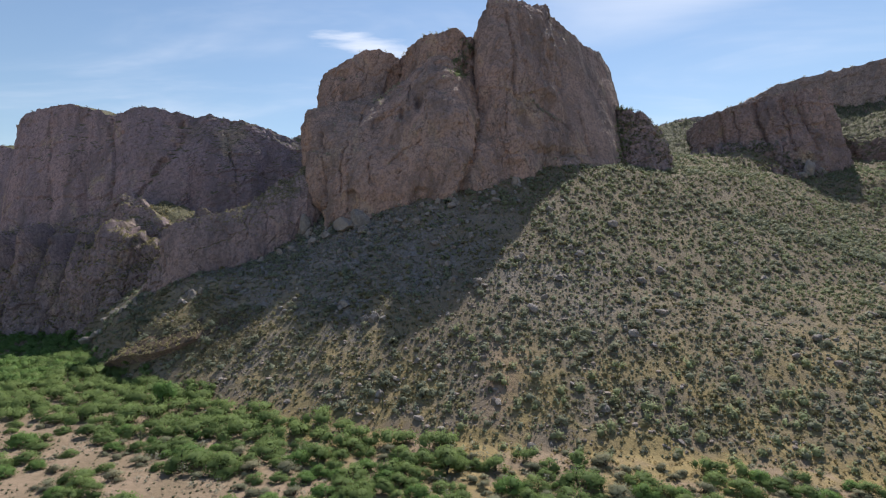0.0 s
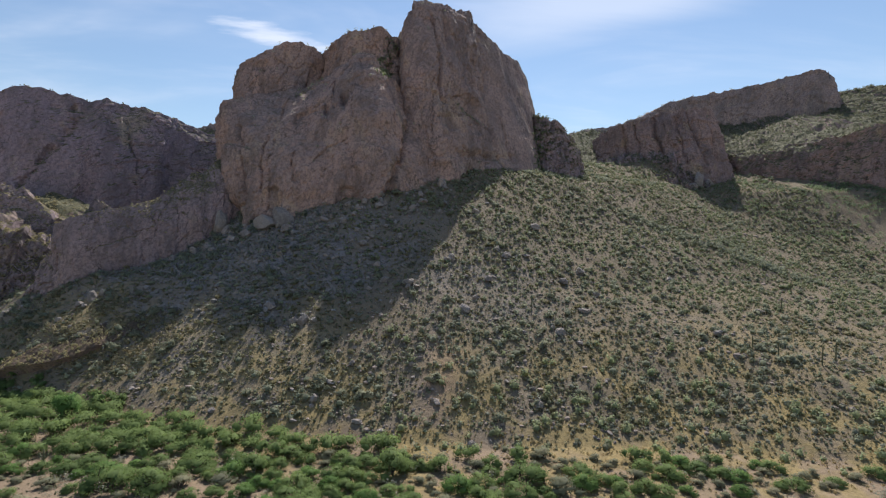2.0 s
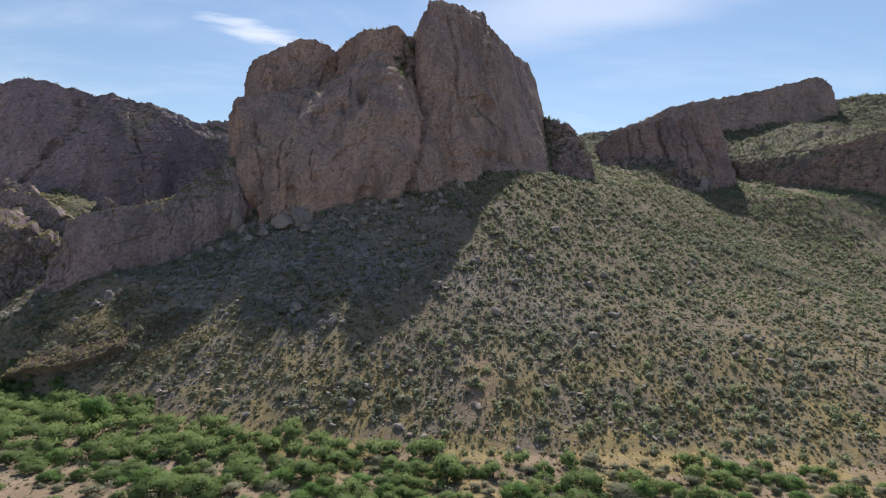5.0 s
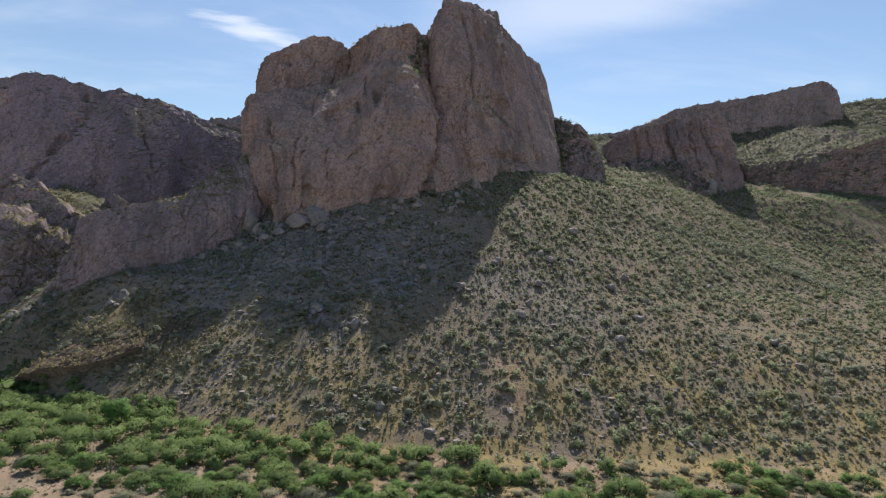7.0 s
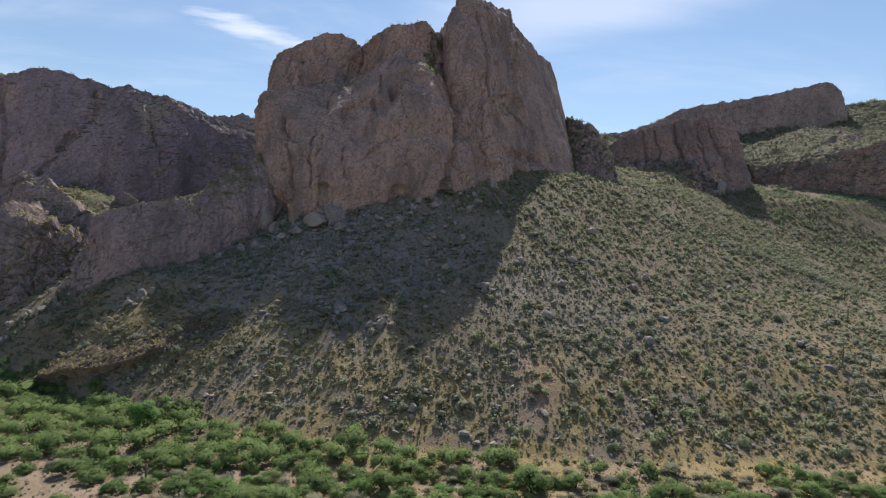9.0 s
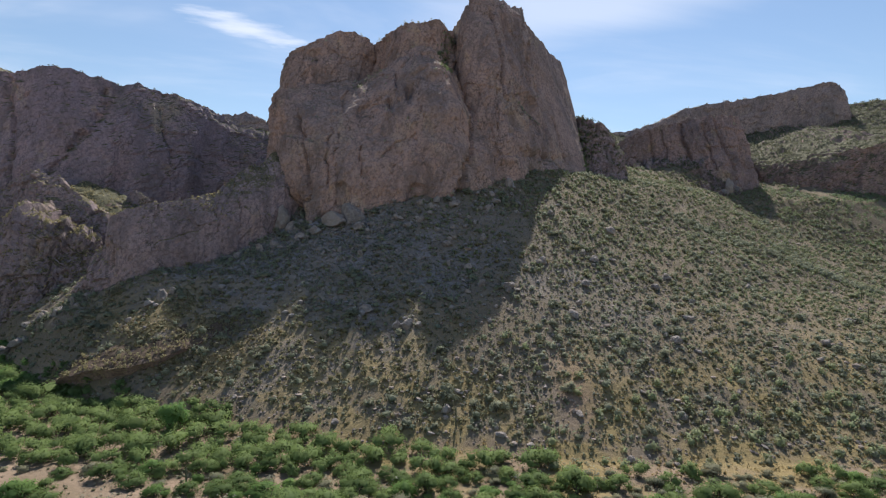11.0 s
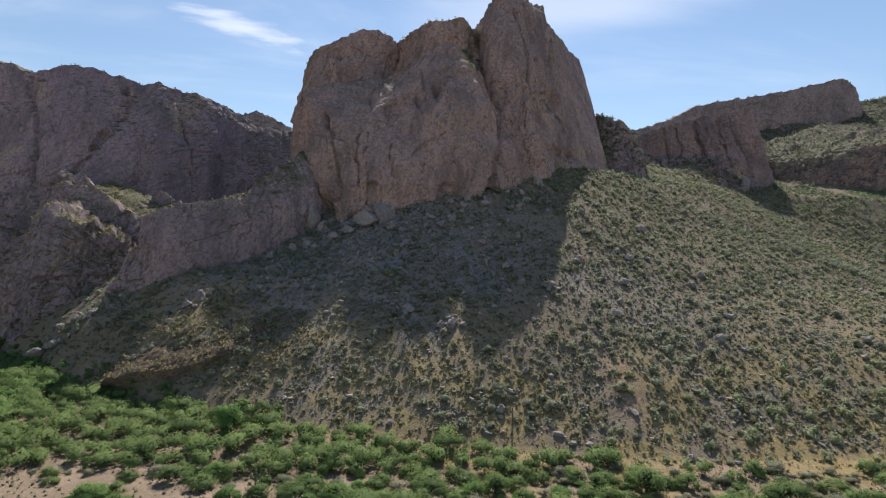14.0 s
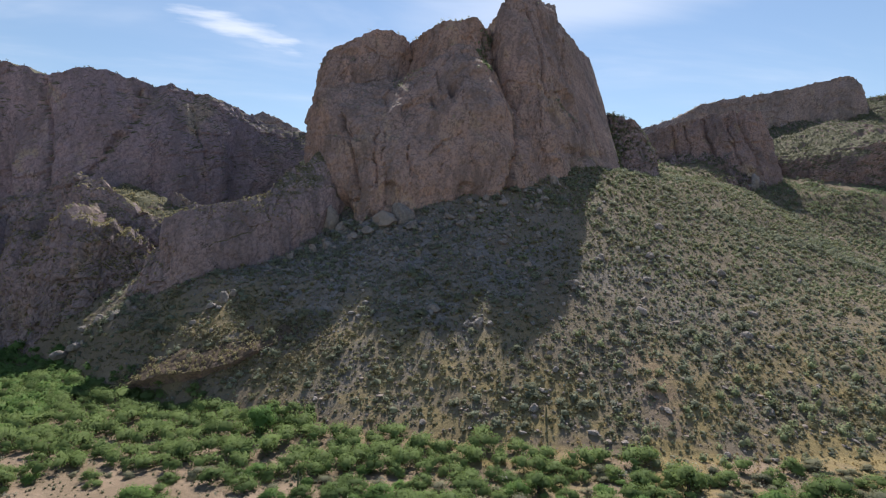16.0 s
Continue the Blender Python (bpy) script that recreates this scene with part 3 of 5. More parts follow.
    # push along the horizontal normal on the face, upwards where it lies back
    lie = np.clip(np.broadcast_to(share * late * np.hypot(xt - x, yt - y) / (zt - foot), z.shape).ravel() / (1e-6 + np.maximum(np.broadcast_to(v, z.shape).ravel(), 0.1)), 0, 2)
    flatness = np.clip(lie / 2.5, 0, 0.3)
    p[:, 0] += nxx * d * weight * (1 - 0.5 * flatness)
    p[:, 1] += nyy * d * weight * (1 - 0.5 * flatness)
    p[:, 2] += weight * d * flatness + (1 - weight) * (0.9 * d + 1.3 * fbm(p / 7, 3, seed + 50))
    if perch > 0:
        q = p.reshape(z.shape + (3,))
        e1, e2 = q[1:, :-1] - q[:-1, :-1], q[:-1, 1:] - q[:-1, :-1]
        nrm = np.cross(e2, e1)
        nrm /= np.linalg.norm(nrm, axis=2, keepdims=True) + 1e-9
        flat_enough = (np.abs(nrm[..., 2]) > level_from) & (RNG.random(nrm.shape[:2]) < perch)
        perches.append(q[:-1, :-1][flat_enough])
    p += RNG.normal(size=p.shape) * 0.07 * min(1.0, res)
    return raw_mesh(name, p, grid_faces(*z.shape), material, flat=True)


def formation(name, label, category, pieces):
    """One rock formation: an Empty with its faces and towers as parts."""
    base = new(name)
    tagged(base, label, category)
    for piece, mesh, note in pieces:
        part(piece, mesh, base, note)
    return base


# The great butte over the slope: lower face, two domes, the summit and its shoulder.
formation("rock_butte", "massive red-brown rock butte with domed summits above the talus slope", "cliff", [
    ("lower_face", cliff_mesh("lower_face", [
        (-66, 266, 50, -64, 272, 100), (-63, 242, 50, -62.5, 246, 102), (-56, 223, 49, -58.5, 238, 104), (-45, 209, 47, -50, 245, 108), (-33, 207, 50, -38, 246, 111), (-23, 207, 53, -26, 246, 113.5),
        (-15, 207, 55, -19, 242, 116), (-9, 207, 57, -12, 241, 122.5), (-4, 206.5, 58, -7, 241, 127), (2, 206, 60, 0, 240.5, 128.5), (7, 207.5, 61, 5, 240.5, 126), (11, 209, 62, 11, 241, 120), (15, 211, 62, 16, 236, 108),
        (26, 216, 64, 26, 227, 98), (40, 227, 66, 40, 235, 88)],
        MAT_ROCK, 0.6, 4, rise=9, bow=2.1, perch=0.006, blocks=0.6, fine=0.3, core=(-10, 285), crest=0.35, columns=0.8,
        veins=[([(-52, 90), (-49, 74), (-48, 58)], 1.2, 3.5), ([(-40, 86), (-41, 62)], 0.6, 2.0), ([(-29, 80), (-28.5, 66)], 0.5, 1.8), ([(-21, 76), (-16, 81), (-9, 85)], 0.6, 1.4),
               ([(17.5, 124), (17, 111), (16.6, 97), (13, 79), (10, 71), (8, 63)], 1.5, 3.5), ([(-33, 106), (-35, 94)], 0.9, 2.2), ([(-14, 112), (-13, 100)], 0.7, 2.0)],
        dents=[(-52, 53, 3.0, 6, 5), (-9.5, 102.5, 1.7, 4.5, 5), (-38, 101, 3.0, 4.5, 2.5), (-17, 99, 1.2, 4, 2.5), (2, 100, 1.2, 5, 1.5)],
        shelves=[(-60, 84, -46, 80, 1.2, 9), (-30, 92, -14, 96, 1.0, 10), (-6, 84, 6, 80, 0.9, 12)]), ""),
    ("left_dome", cliff_mesh("left_dome", [
        (-59, 292, 90, -57, 292, 116), (-63.5, 266, 95, -61, 264, 118), (-62, 252, 95, -58, 258, 125), (-53, 246, 98, -48, 256, 130), (-42, 245, 99, -40, 256, 134.5), (-32, 246, 100, -31, 255, 135.5),
        (-25, 248, 102, -25, 256, 134.5), (-20, 264, 105, -20, 264, 132), (-16, 282, 105, -17, 276, 131)],
        MAT_ROCK, 0.6, 5, rise=1, bow=1.3, perch=0.03, core=(-38, 286), crest=0.7, blocks=0.7, columns=0.6, dents=[(-46, 116, 1.2, 10, 1.6), (-25, 116, 2.0, 8, 3)]), "rounded dome"),
    ("middle_dome", cliff_mesh("middle_dome", [
        (-24, 282, 95, -22, 282, 130), (-24, 258, 105, -21, 260, 134.5), (-15, 243, 104, -12, 248.5, 138.3), (-5, 242, 106, -4, 247, 142), (7, 242, 106, 6, 246.5, 142.5), (15, 244, 106, 13.5, 249, 140), (20, 262, 115, 18, 270, 140)],
        MAT_ROCK, 0.6, 9, rise=1, bow=1.3, perch=0.05, core=(0, 288), crest=0.9, blocks=0.9, columns=0.6, dents=[(-19, 124, 1.8, 8, 2.5), (11, 130, 1.6, 8, 2.5)]), "rounded dome"),
    ("summit_tower", cliff_mesh("summit_tower", [
        (10, 292, 90, 12, 292, 140, 2), (13, 258, 90, 15.5, 258, 143, 2), (14, 236, 80, 17, 249, 149, 3), (19, 217, 62, 22, 250.5, 157.8, 1.6), (26, 213, 62, 30, 249.5, 157.2, 1.7), (38, 220, 66, 40, 254, 157.2, 1.5),
        (50, 228, 70, 51, 264, 161, 1.2), (62, 236, 73, 56.5, 273, 158, 1.0), (73, 241, 75, 67.5, 276, 151.4, 1.0), (82, 250, 77, 76, 282, 146.8, 1.05), (91, 264, 79, 85, 290, 147.8, 1.05), (98, 282, 84, 94, 303, 143, 1.2),
        (102, 300, 88, 100, 309, 126, 2)],
        MAT_ROCK, 0.72, 14, rise=-2, bulge=0.9, blocks=0.8, perch=0.01, core=(58, 338), crest=0.9, rugged=0.6, calm=54, columns=0.9,
        veins=[([(29, 150), (30, 132), (30, 116), (33, 106), (40, 101)], 1.3, 2.8), ([(50, 140), (52, 124), (56, 112)], 1.2, 2.5), ([(64, 106), (66, 92), (68, 82)], 0.8, 2.2), ([(24, 92), (25, 78)], 0.6, 1.6),
               ([(40, 86), (46, 80), (54, 80)], 0.5, 1.4), ([(60, 84), (62, 78)], 0.7, 2.0), ([(42, 78), (42, 70)], 0.7, 2.0), ([(50, 81), (51, 74)], 0.6, 1.8)],
        dents=[(46, 106, 4.5, 5.5, 3.5), (36, 140, 1.4, 9, 2.0), (57, 96, 1.2, 10, 1.6)],
        shelves=[(36, 103, 58, 95, 2.2, 12), (20, 78, 70, 84, 0.8, 5), (44, 130, 70, 122, 1.2, 10)]), "tallest tower"),
    ("right_stub", cliff_mesh("right_stub", [
        (84, 292, 78, 87, 294, 119), (88, 266, 77, 91, 277, 114), (95, 260, 78, 97, 273, 111), (101, 259, 79, 102.5, 271, 109.5), (105, 260, 79.5, 105.5, 272, 104.5), (112, 266, 81, 111, 277, 101.5), (119, 279, 84, 117, 284, 98), (123, 298, 86, 120, 300, 103)],
        MAT_CRAG, 0.6, 17, rise=1, perch=0.12, core=(101, 302), rugged=1.15, crest=1.4, fine=0.5, perches=LUSH, level_from=0.3, bow=1.6), "low broken buttress")])

# The lower cliff that runs out from the butte towards the canyon, and the crags behind it.
formation("low_cliff", "low red-brown cliff with a ragged sunlit rim beside the butte", "cliff", [
    ("cliff_face", cliff_mesh("cliff_face", [
        (-112, 240, 24, -110, 240, 50), (-112, 222, 24, -109.5, 222, 50), (-110, 207, 22, -109, 209, 49), (-102, 203, 24, -103.5, 207.5, 52), (-93, 203, 31, -94, 208.5, 54.4), (-84.5, 204.7, 35, -85, 210.6, 56.6), (-77, 206.5, 38.5, -78, 214, 59),
        (-68, 211, 43, -72.5, 223, 67), (-58, 217, 48, -64, 231, 73.5), (-50, 224, 52, -55, 242, 85), (-42, 236, 60, -48, 254, 92)],
        MAT_CRAG, 0.5, 23, cap=9, rise=-9, bulge=0.4, blocks=0.6, crest=0.8, soften=2.2, perch=0.1, rugged=0.7, fine=0.2, columns=1.3, bow=3.0, perches=CRAGGY, level_from=0.55,
        veins=[([(-70, 56), (-70, 47)], 0.4, 1.0), ([(-76, 55), (-77, 44)], 0.4, 1.0), ([(-106, 44), (-106.5, 30)], 0.5, 1.2)]), ""),
    ("gully_outcrop", cliff_mesh("gully_outcrop", [
        (-126, 214, 10, -126, 221, 20), (-121, 211, 12, -121, 219, 27), (-116, 207, 15, -115, 214, 35), (-110, 203.5, 20, -108, 211, 42), (-103, 202, 22, -101, 212, 45)],
        MAT_CRAG, 0.5, 29, cap=14, rise=5, bulge=0.7, blocks=1.2, crest=1.5, soften=2.0, perch=0.1, rugged=1.1, fine=0.4, perches=CRAGGY, level_from=0.45), "broken rocks in the gully")])
formation("rock_crag", "broken red-brown crags with sunlit grassy ledges before the canyon wall", "cliff", [
    ("front_ledge", cliff_mesh("front_ledge", [
        (-250, 262, -8, -248, 272, 44), (-236, 256, -7, -234, 264, 47), (-226, 252, -6, -225, 264, 33), (-216, 250, -5, -215, 257, 49), (-207, 248, -4, -206, 260, 34), (-198, 246, -4, -197, 252, 51),
        (-189, 244, -3, -189, 257, 35), (-181, 242, -2, -181, 249, 49), (-173, 239, -1, -173, 252, 33), (-166, 236, 0, -165, 243, 49), (-158, 230, 2, -158, 239, 42), (-152, 226, 4, -151, 234, 45.5), (-145, 223, 6, -144, 231, 52), (-139, 221, 8, -138, 230, 47), (-135, 221, 9, -134.5, 229, 44), (-132, 222, 10, -131, 231, 49), (-129, 223, 12, -128.5, 232, 43), (-124, 224, 16, -124, 234, 41.5), (-120, 226, 18, -121, 235, 40),
        (-116, 232, 22, -118, 240, 38), (-113, 250, 26, -114, 254, 40)],
        MAT_CRAG, 0.55, 27, cap=12, rise=3, bulge=0.9, blocks=1.5, crest=2.0, soften=1.6, perch=0.32, rugged=1.2, fine=0.5, perches=CRAGGY, level_from=0.45), "lower ledge"),
    ("back_crag", cliff_mesh("back_crag", [
        (-196, 262, 28, -195, 270, 52), (-180, 258, 28, -179, 265, 57), (-163, 250, 32, -162, 257, 61.5), (-153, 244, 34, -152, 251, 66.5), (-146, 242, 36, -146, 250, 67), (-140, 241, 36, -140, 249.5, 65), (-135, 241, 36, -135, 248.8, 61.5),
        (-130, 240, 36, -130, 246, 57), (-126, 239, 36, -126, 244.5, 53), (-121, 239, 36, -121, 244.5, 50), (-115, 241, 34, -115, 246, 48), (-104, 250, 34, -104, 255, 50), (-92, 254, 34, -92, 258, 52), (-80, 255, 36, -80, 260, 54)],
        MAT_CRAG, 0.55, 33, cap=8, rise=-2, bulge=0.9, blocks=1.3, crest=1.4, soften=2.0, perch=0.12, rugged=1.05, fine=0.35, perches=CRAGGY, level_from=0.45), "upper crag"),
    ("pinnacle", cliff_mesh("pinnacle", [
        (-123, 264, 44, -122, 265, 50), (-121.5, 258, 44, -120.5, 260, 60), (-118, 256.5, 44, -117.8, 260, 63.5), (-114.5, 257, 44, -115, 260.5, 60.5), (-111, 258, 44, -111.5, 261, 58), (-106, 259, 44, -107, 262, 57), (-98, 260, 44, -99, 263, 58), (-92, 262, 44, -93, 266, 56)],
        MAT_CRAG, 0.5, 35, cap=5, rise=-4, bulge=0.5, blocks=1.2, crest=1.0, soften=1.2, perch=0.06, rugged=1.0, fine=0.35, perches=CRAGGY, level_from=0.5), "small pinnacle"),
    ("grassy_shelf", cliff_mesh("grassy_shelf", [
        (-139, 247, 53, -140, 256, 62), (-134, 245, 52, -134, 256, 61), (-128, 244, 50, -128, 256, 59), (-122, 244, 48, -121, 257, 57), (-116, 246, 46, -114, 258, 55), (-108, 250, 46, -105, 261, 54)],
        MAT_TERRACE, 0.8, 37, cap=8, rise=3, bulge=0.4, blocks=0.3, crest=0.6, bow=1.0, soften=2.0, perch=0.5, rugged=1.0, perches=CRAGGY, level_from=0.3), "grassy sunlit shelf")])

# The big canyon wall behind them.
formation("canyon_wall", "high shaded purple-brown canyon wall with shrubs along its rim", "cliff", [
    ("wall_face", cliff_mesh("wall_face", [
        (-400, 385, -4, -400, 405, 118), (-330, 352, -2, -330, 370, 112), (-284, 332, 0, -283, 345, 108), (-254, 312, 2, -252, 326, 101), (-246, 297, 3, -246, 312, 105), (-242, 288, 4, -241.5, 304.5, 112, 1.6), (-234, 283, 8, -233, 300, 117.6, 1.6),
        (-221, 278, 12, -220, 295, 118.8, 1.6), (-207, 274, 16, -206.5, 291, 120.3, 1.6), (-196, 272, 18, -195, 288, 118.3, 1.6), (-185, 270, 20, -184, 285, 114.7, 1.8), (-176, 269, 22, -175, 283, 111.5, 2), (-168, 266, 26, -168, 280, 114, 1.8),
        (-158, 263, 28, -157.5, 277.5, 116, 1.7), (-146, 264, 30, -146, 280, 113.5, 1.8), (-136, 268, 32, -136, 287, 112.2, 2), (-128, 273, 34, -128, 293, 114.2), (-120, 278, 36, -120.5, 298, 114.2), (-110, 285, 38, -110, 304.5, 113),
        (-100, 294, 40, -100, 313, 110.2), (-92, 301, 42, -92, 319.5, 107.2), (-86, 306, 44, -87, 323, 106), (-76, 311, 46, -77, 330, 105.5), (-50, 325, 56, -50, 345, 105), (-20, 338, 56, -20, 358, 104)],
        MAT_BACKWALL, 1.2, 41, cap=40, rise=2, bulge=0.4, blocks=0.8, crest=0.9, bow=2.3, perch=0.06, level_from=0.5, fine=0.1, rugged=0.6, perches=RIM, columns=0.5, dents=[(-128, 60, 3, 20, 3), (-98, 80, 4, 20, 4), (-185, 60, 3, 25, 4)],
        veins=[([(-137, 108), (-137, 98), (-140, 89), (-145, 81), (-152, 68)], 1.5, 3.0), ([(-175, 112), (-171, 96), (-166, 74), (-165, 55)], 1.0, 2.6), ([(-118, 104), (-112, 86), (-112, 64)], 0.9, 2.0), ([(-214, 116), (-210, 90), (-204, 62)], 1.0, 2.2)]), "")])
formation("far_knoll", "distant rocky knoll seen over the canyon saddle", "hill", [
    ("hillside", cliff_mesh("hillside", [
        (-240, 440, 60, -240, 490, 128), (-190, 430, 70, -190, 490, 136), (-150, 430, 70, -150, 490, 140), (-118, 430, 70, -118, 488, 143), (-90, 430, 70, -90, 484, 138), (-60, 430, 70, -60, 482, 131), (-20, 430, 70, -20, 480, 122)],
        MAT_TERRACE, 1.4, 47, cap=40, rise=2, bulge=0.6, blocks=0.4, crest=0.5, bow=1.1, perch=0.16, perches=LUSH), ""),
    ("knob_row", cliff_mesh("knob_row", [
        (-140, 486, 132, -140, 490, 140), (-128, 486, 134, -128, 490, 149), (-112, 485, 134, -112, 489, 150), (-98, 483, 132, -98, 487, 147), (-84, 481, 130, -84, 484, 143), (-70, 480, 126, -70, 484, 137), (-56, 480, 118, -56, 484, 128)],
        MAT_MESA, 1.0, 49, cap=12, rise=-2, bulge=0.6, crest=1.8, soften=2, perch=0.02), "row of knobs")])

# Right of the butte: the spire wall, the mesa above it and the terrace cliff.
formation("spire_wall", "brown rock wall ending in a blunt spire above the talus", "cliff", [
    ("wall_face", cliff_mesh("wall_face", [
        (168, 372, 96, 170, 374, 124), (163, 352, 98, 166, 354, 124), (168, 337, 99, 169, 342, 126.5), (181, 328, 98, 181, 337, 130), (192, 314, 95, 195, 329, 133.5), (203, 304, 88, 205, 322, 135.5),
        (214, 299, 78, 211, 320, 136.5), (226, 299, 72, 220, 319, 138), (236, 302, 68, 228, 318, 136), (243, 316, 74, 236, 332, 134), (246, 348, 84, 245, 362, 133)],
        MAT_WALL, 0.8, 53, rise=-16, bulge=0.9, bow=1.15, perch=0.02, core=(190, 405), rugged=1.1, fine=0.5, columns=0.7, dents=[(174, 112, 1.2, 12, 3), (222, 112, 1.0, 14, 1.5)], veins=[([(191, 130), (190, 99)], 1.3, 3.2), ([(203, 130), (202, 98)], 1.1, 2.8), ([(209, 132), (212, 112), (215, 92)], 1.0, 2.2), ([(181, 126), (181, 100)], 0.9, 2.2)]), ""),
    ("foot_outcrop", cliff_mesh("foot_outcrop", [
        (150, 340, 92, 152, 346, 99), (160, 328, 92, 161, 334, 101), (170, 320, 92, 171, 327, 105), (180, 312, 92, 181, 319, 102), (190, 303, 88, 192, 309, 100), (200, 295, 82, 201, 301, 92), (208, 292, 76, 210, 297, 84)],
        MAT_CRAG, 0.55, 83, cap=10, rise=2, bulge=0.7, crest=3.0, soften=2, perch=0.14, rugged=1.9, fine=1.0, perches=LUSH, level_from=0.4), "broken outcrops"),
    ("lower_outcrop", cliff_mesh("lower_outcrop", [
        (168, 300, 84, 169, 304, 88), (176, 295, 82, 177, 299, 89), (184, 289, 80, 185, 293, 85), (192, 284, 76, 193, 288, 81)],
        MAT_CRAG, 0.55, 87, cap=6, rise=-2, bulge=0.5, crest=2.4, soften=2, perch=0.14, rugged=1.9, fine=1.0, perches=LUSH, level_from=0.4), "broken outcrops")])
formation("mesa", "flat-topped brown mesa rim on the skyline with a scrubby terrace below", "cliff", [
    ("saddle_slope", cliff_mesh("saddle_slope", [
        (60, 335, 84, 60, 405, 116), (100, 325, 84, 102, 405, 121), (130, 322, 88, 134, 406, 128), (160, 334, 94, 168, 406, 136), (190, 350, 98, 198, 406, 140)],
        MAT_TERRACE, 0.9, 71, cap=12, rise=0, bulge=0.5, blocks=0.5, crest=0.8, bow=1.0, perch=0.2, perches=LUSH), "scrubby saddle"),
    ("rim", cliff_mesh("rim", [
        (150, 396, 105, 152, 408, 131), (172, 396, 105, 172, 407, 137), (196, 394, 110, 198, 404, 141.5), (222, 398, 112, 224, 404, 151), (254, 401, 114, 256, 406, 167), (296, 393, 116, 298, 398, 175),
        (328, 369, 118, 331, 374, 181), (348, 351, 120, 350, 356, 184.5), (360, 346, 122, 360, 358, 178), (370, 362, 122, 368, 372, 170), (400, 372, 124, 400, 384, 170), (470, 372, 126, 470, 384, 172)],
        MAT_MESA, 1.2, 59, cap=9, rise=-3, bulge=0.7, crest=0.9, bow=2.5, perch=0.1), ""),
    ("terrace", cliff_mesh("terrace", [
        (218, 384, 84, 222, 392, 132), (234, 346, 84, 238, 353, 120), (244, 316, 84, 248, 323, 107), (258, 294, 84, 261, 300, 108), (276, 279, 82, 279, 284, 111.5), (298, 262, 78, 300, 269, 118), (340, 244, 72, 342, 252, 121),
        (400, 230, 68, 402, 238, 123)],
        MAT_TERRACE, 1.05, 61, cap=125, rise=45, bulge=1.3, perch=0.24, core=(330, 425), perches=LUSH), "scrubby terrace over a cliff"),
    ("shoulder", cliff_mesh("shoulder", [
        (318, 318, 116, 356, 366, 160), (334, 300, 112, 372, 366, 169), (362, 284, 110, 396, 364, 174), (400, 274, 110, 430, 362, 178), (460, 264, 110, 480, 360, 183)],
        MAT_TERRACE, 1.2, 91, cap=20, rise=2, bulge=0.9, blocks=0.6, crest=0.6, bow=1.05, perch=0.24, perches=LUSH), "scrubby shoulder")])

# A dark undercut ledge at the foot of the slope.
formation("rock_ledge", "dark undercut rock ledge at the foot of the slope", "rock", [
    ("ledge_face", cliff_mesh("ledge_face", [
        (-113, 178, 0, -113, 176.5, 3.2), (-107, 174, 0, -107, 170.5, 6), (-99, 170.5, 1, -99, 165.6, 8), (-91, 167.5, 2, -91, 162.6, 9.4), (-84, 166.5, 4, -84, 162, 11), (-79.5, 167.2, 6, -79.5, 163, 12.8),
        (-74, 168.2, 9, -74, 164.8, 15.2), (-68, 169.8, 12, -68, 167.4, 17.4), (-62, 172, 15, -62, 170, 19.5)],
        MAT_LEDGE, 0.4, 67, cap=9, rise=4.6, perch=0.16, perches=CRAGGY, bulge=0.25, blocks=0.5, crest=0.5, soften=1.5), "")])

# ---------------------------------------------------------------- plants and stones


def leaf_cloud(centres, radii, counts, size, flat=0.75, inner=0.55, seed=1, corners=4):
    """Small leaf-clump quads thrown through the shells of ellipsoids. Returns verts and faces."""
    rng = np.random.default_rng(seed)
    c = np.repeat(centres, counts, axis=0)
    r = np.repeat(radii, counts, axis=0)
    n = len(c)
    d = rng.normal(size=(n, 3))
    d /= np.linalg.norm(d, axis=1, keepdims=True)
    k = inner + (1 - inner) * rng.random(n) ** 0.6
    p = c + d * r * k[:, None]
    up = 1.0 * d + 0.42 * rng.normal(size=(n, 3)) + np.array([0, 0, 0.4])
    # leaves share the rounding of their clump, as a soft mass of fine foliage does
    round_out = d + 0.22 * rng.normal(size=(n, 3)) + np.array([0, 0, 0.35])
    round_out /= np.linalg.norm(round_out, axis=1, keepdims=True)
    a = np.cross(up, rng.normal(size=(n, 3)))
    a /= np.linalg.norm(a, axis=1, keepdims=True) + 1e-9
    b = np.cross(up, a)
    b /= np.linalg.norm(b, axis=1, keepdims=True) + 1e-9
    s = np.repeat(np.broadcast_to(size, (len(centres),)), counts) * rng.uniform(0.6, 1.35, n)
    a, b = a * s[:, None] * 0.5, b * s[:, None] * 0.5 * flat
    if corners == 3:
        return np.stack([p - a - b, p + a - b * 0.4, p + b * 1.4], 1).reshape(-1, 3), np.arange(n * 3).reshape(-1, 3), np.repeat(round_out, 3, axis=0)
    v = np.stack([p - a - b * 0.3, p + b, p + a - b * 0.2, p - b], 1).reshape(-1, 3)
    return v, np.arange(n * 4).reshape(-1, 4), np.repeat(round_out, 4, axis=0)


def ball(sub):
    """Vertices and triangles of a unit icosphere."""
    bm = bmesh.new()
    bmesh.ops.create_icosphere(bm, subdivisions=sub, radius=1.0)
    bm.verts.ensure_lookup_table()
    v = np.array([x.co[:] for x in bm.verts])
    f = np.array([[x.index for x in t.verts] for t in bm.faces])
    bm.free()
    return v, f


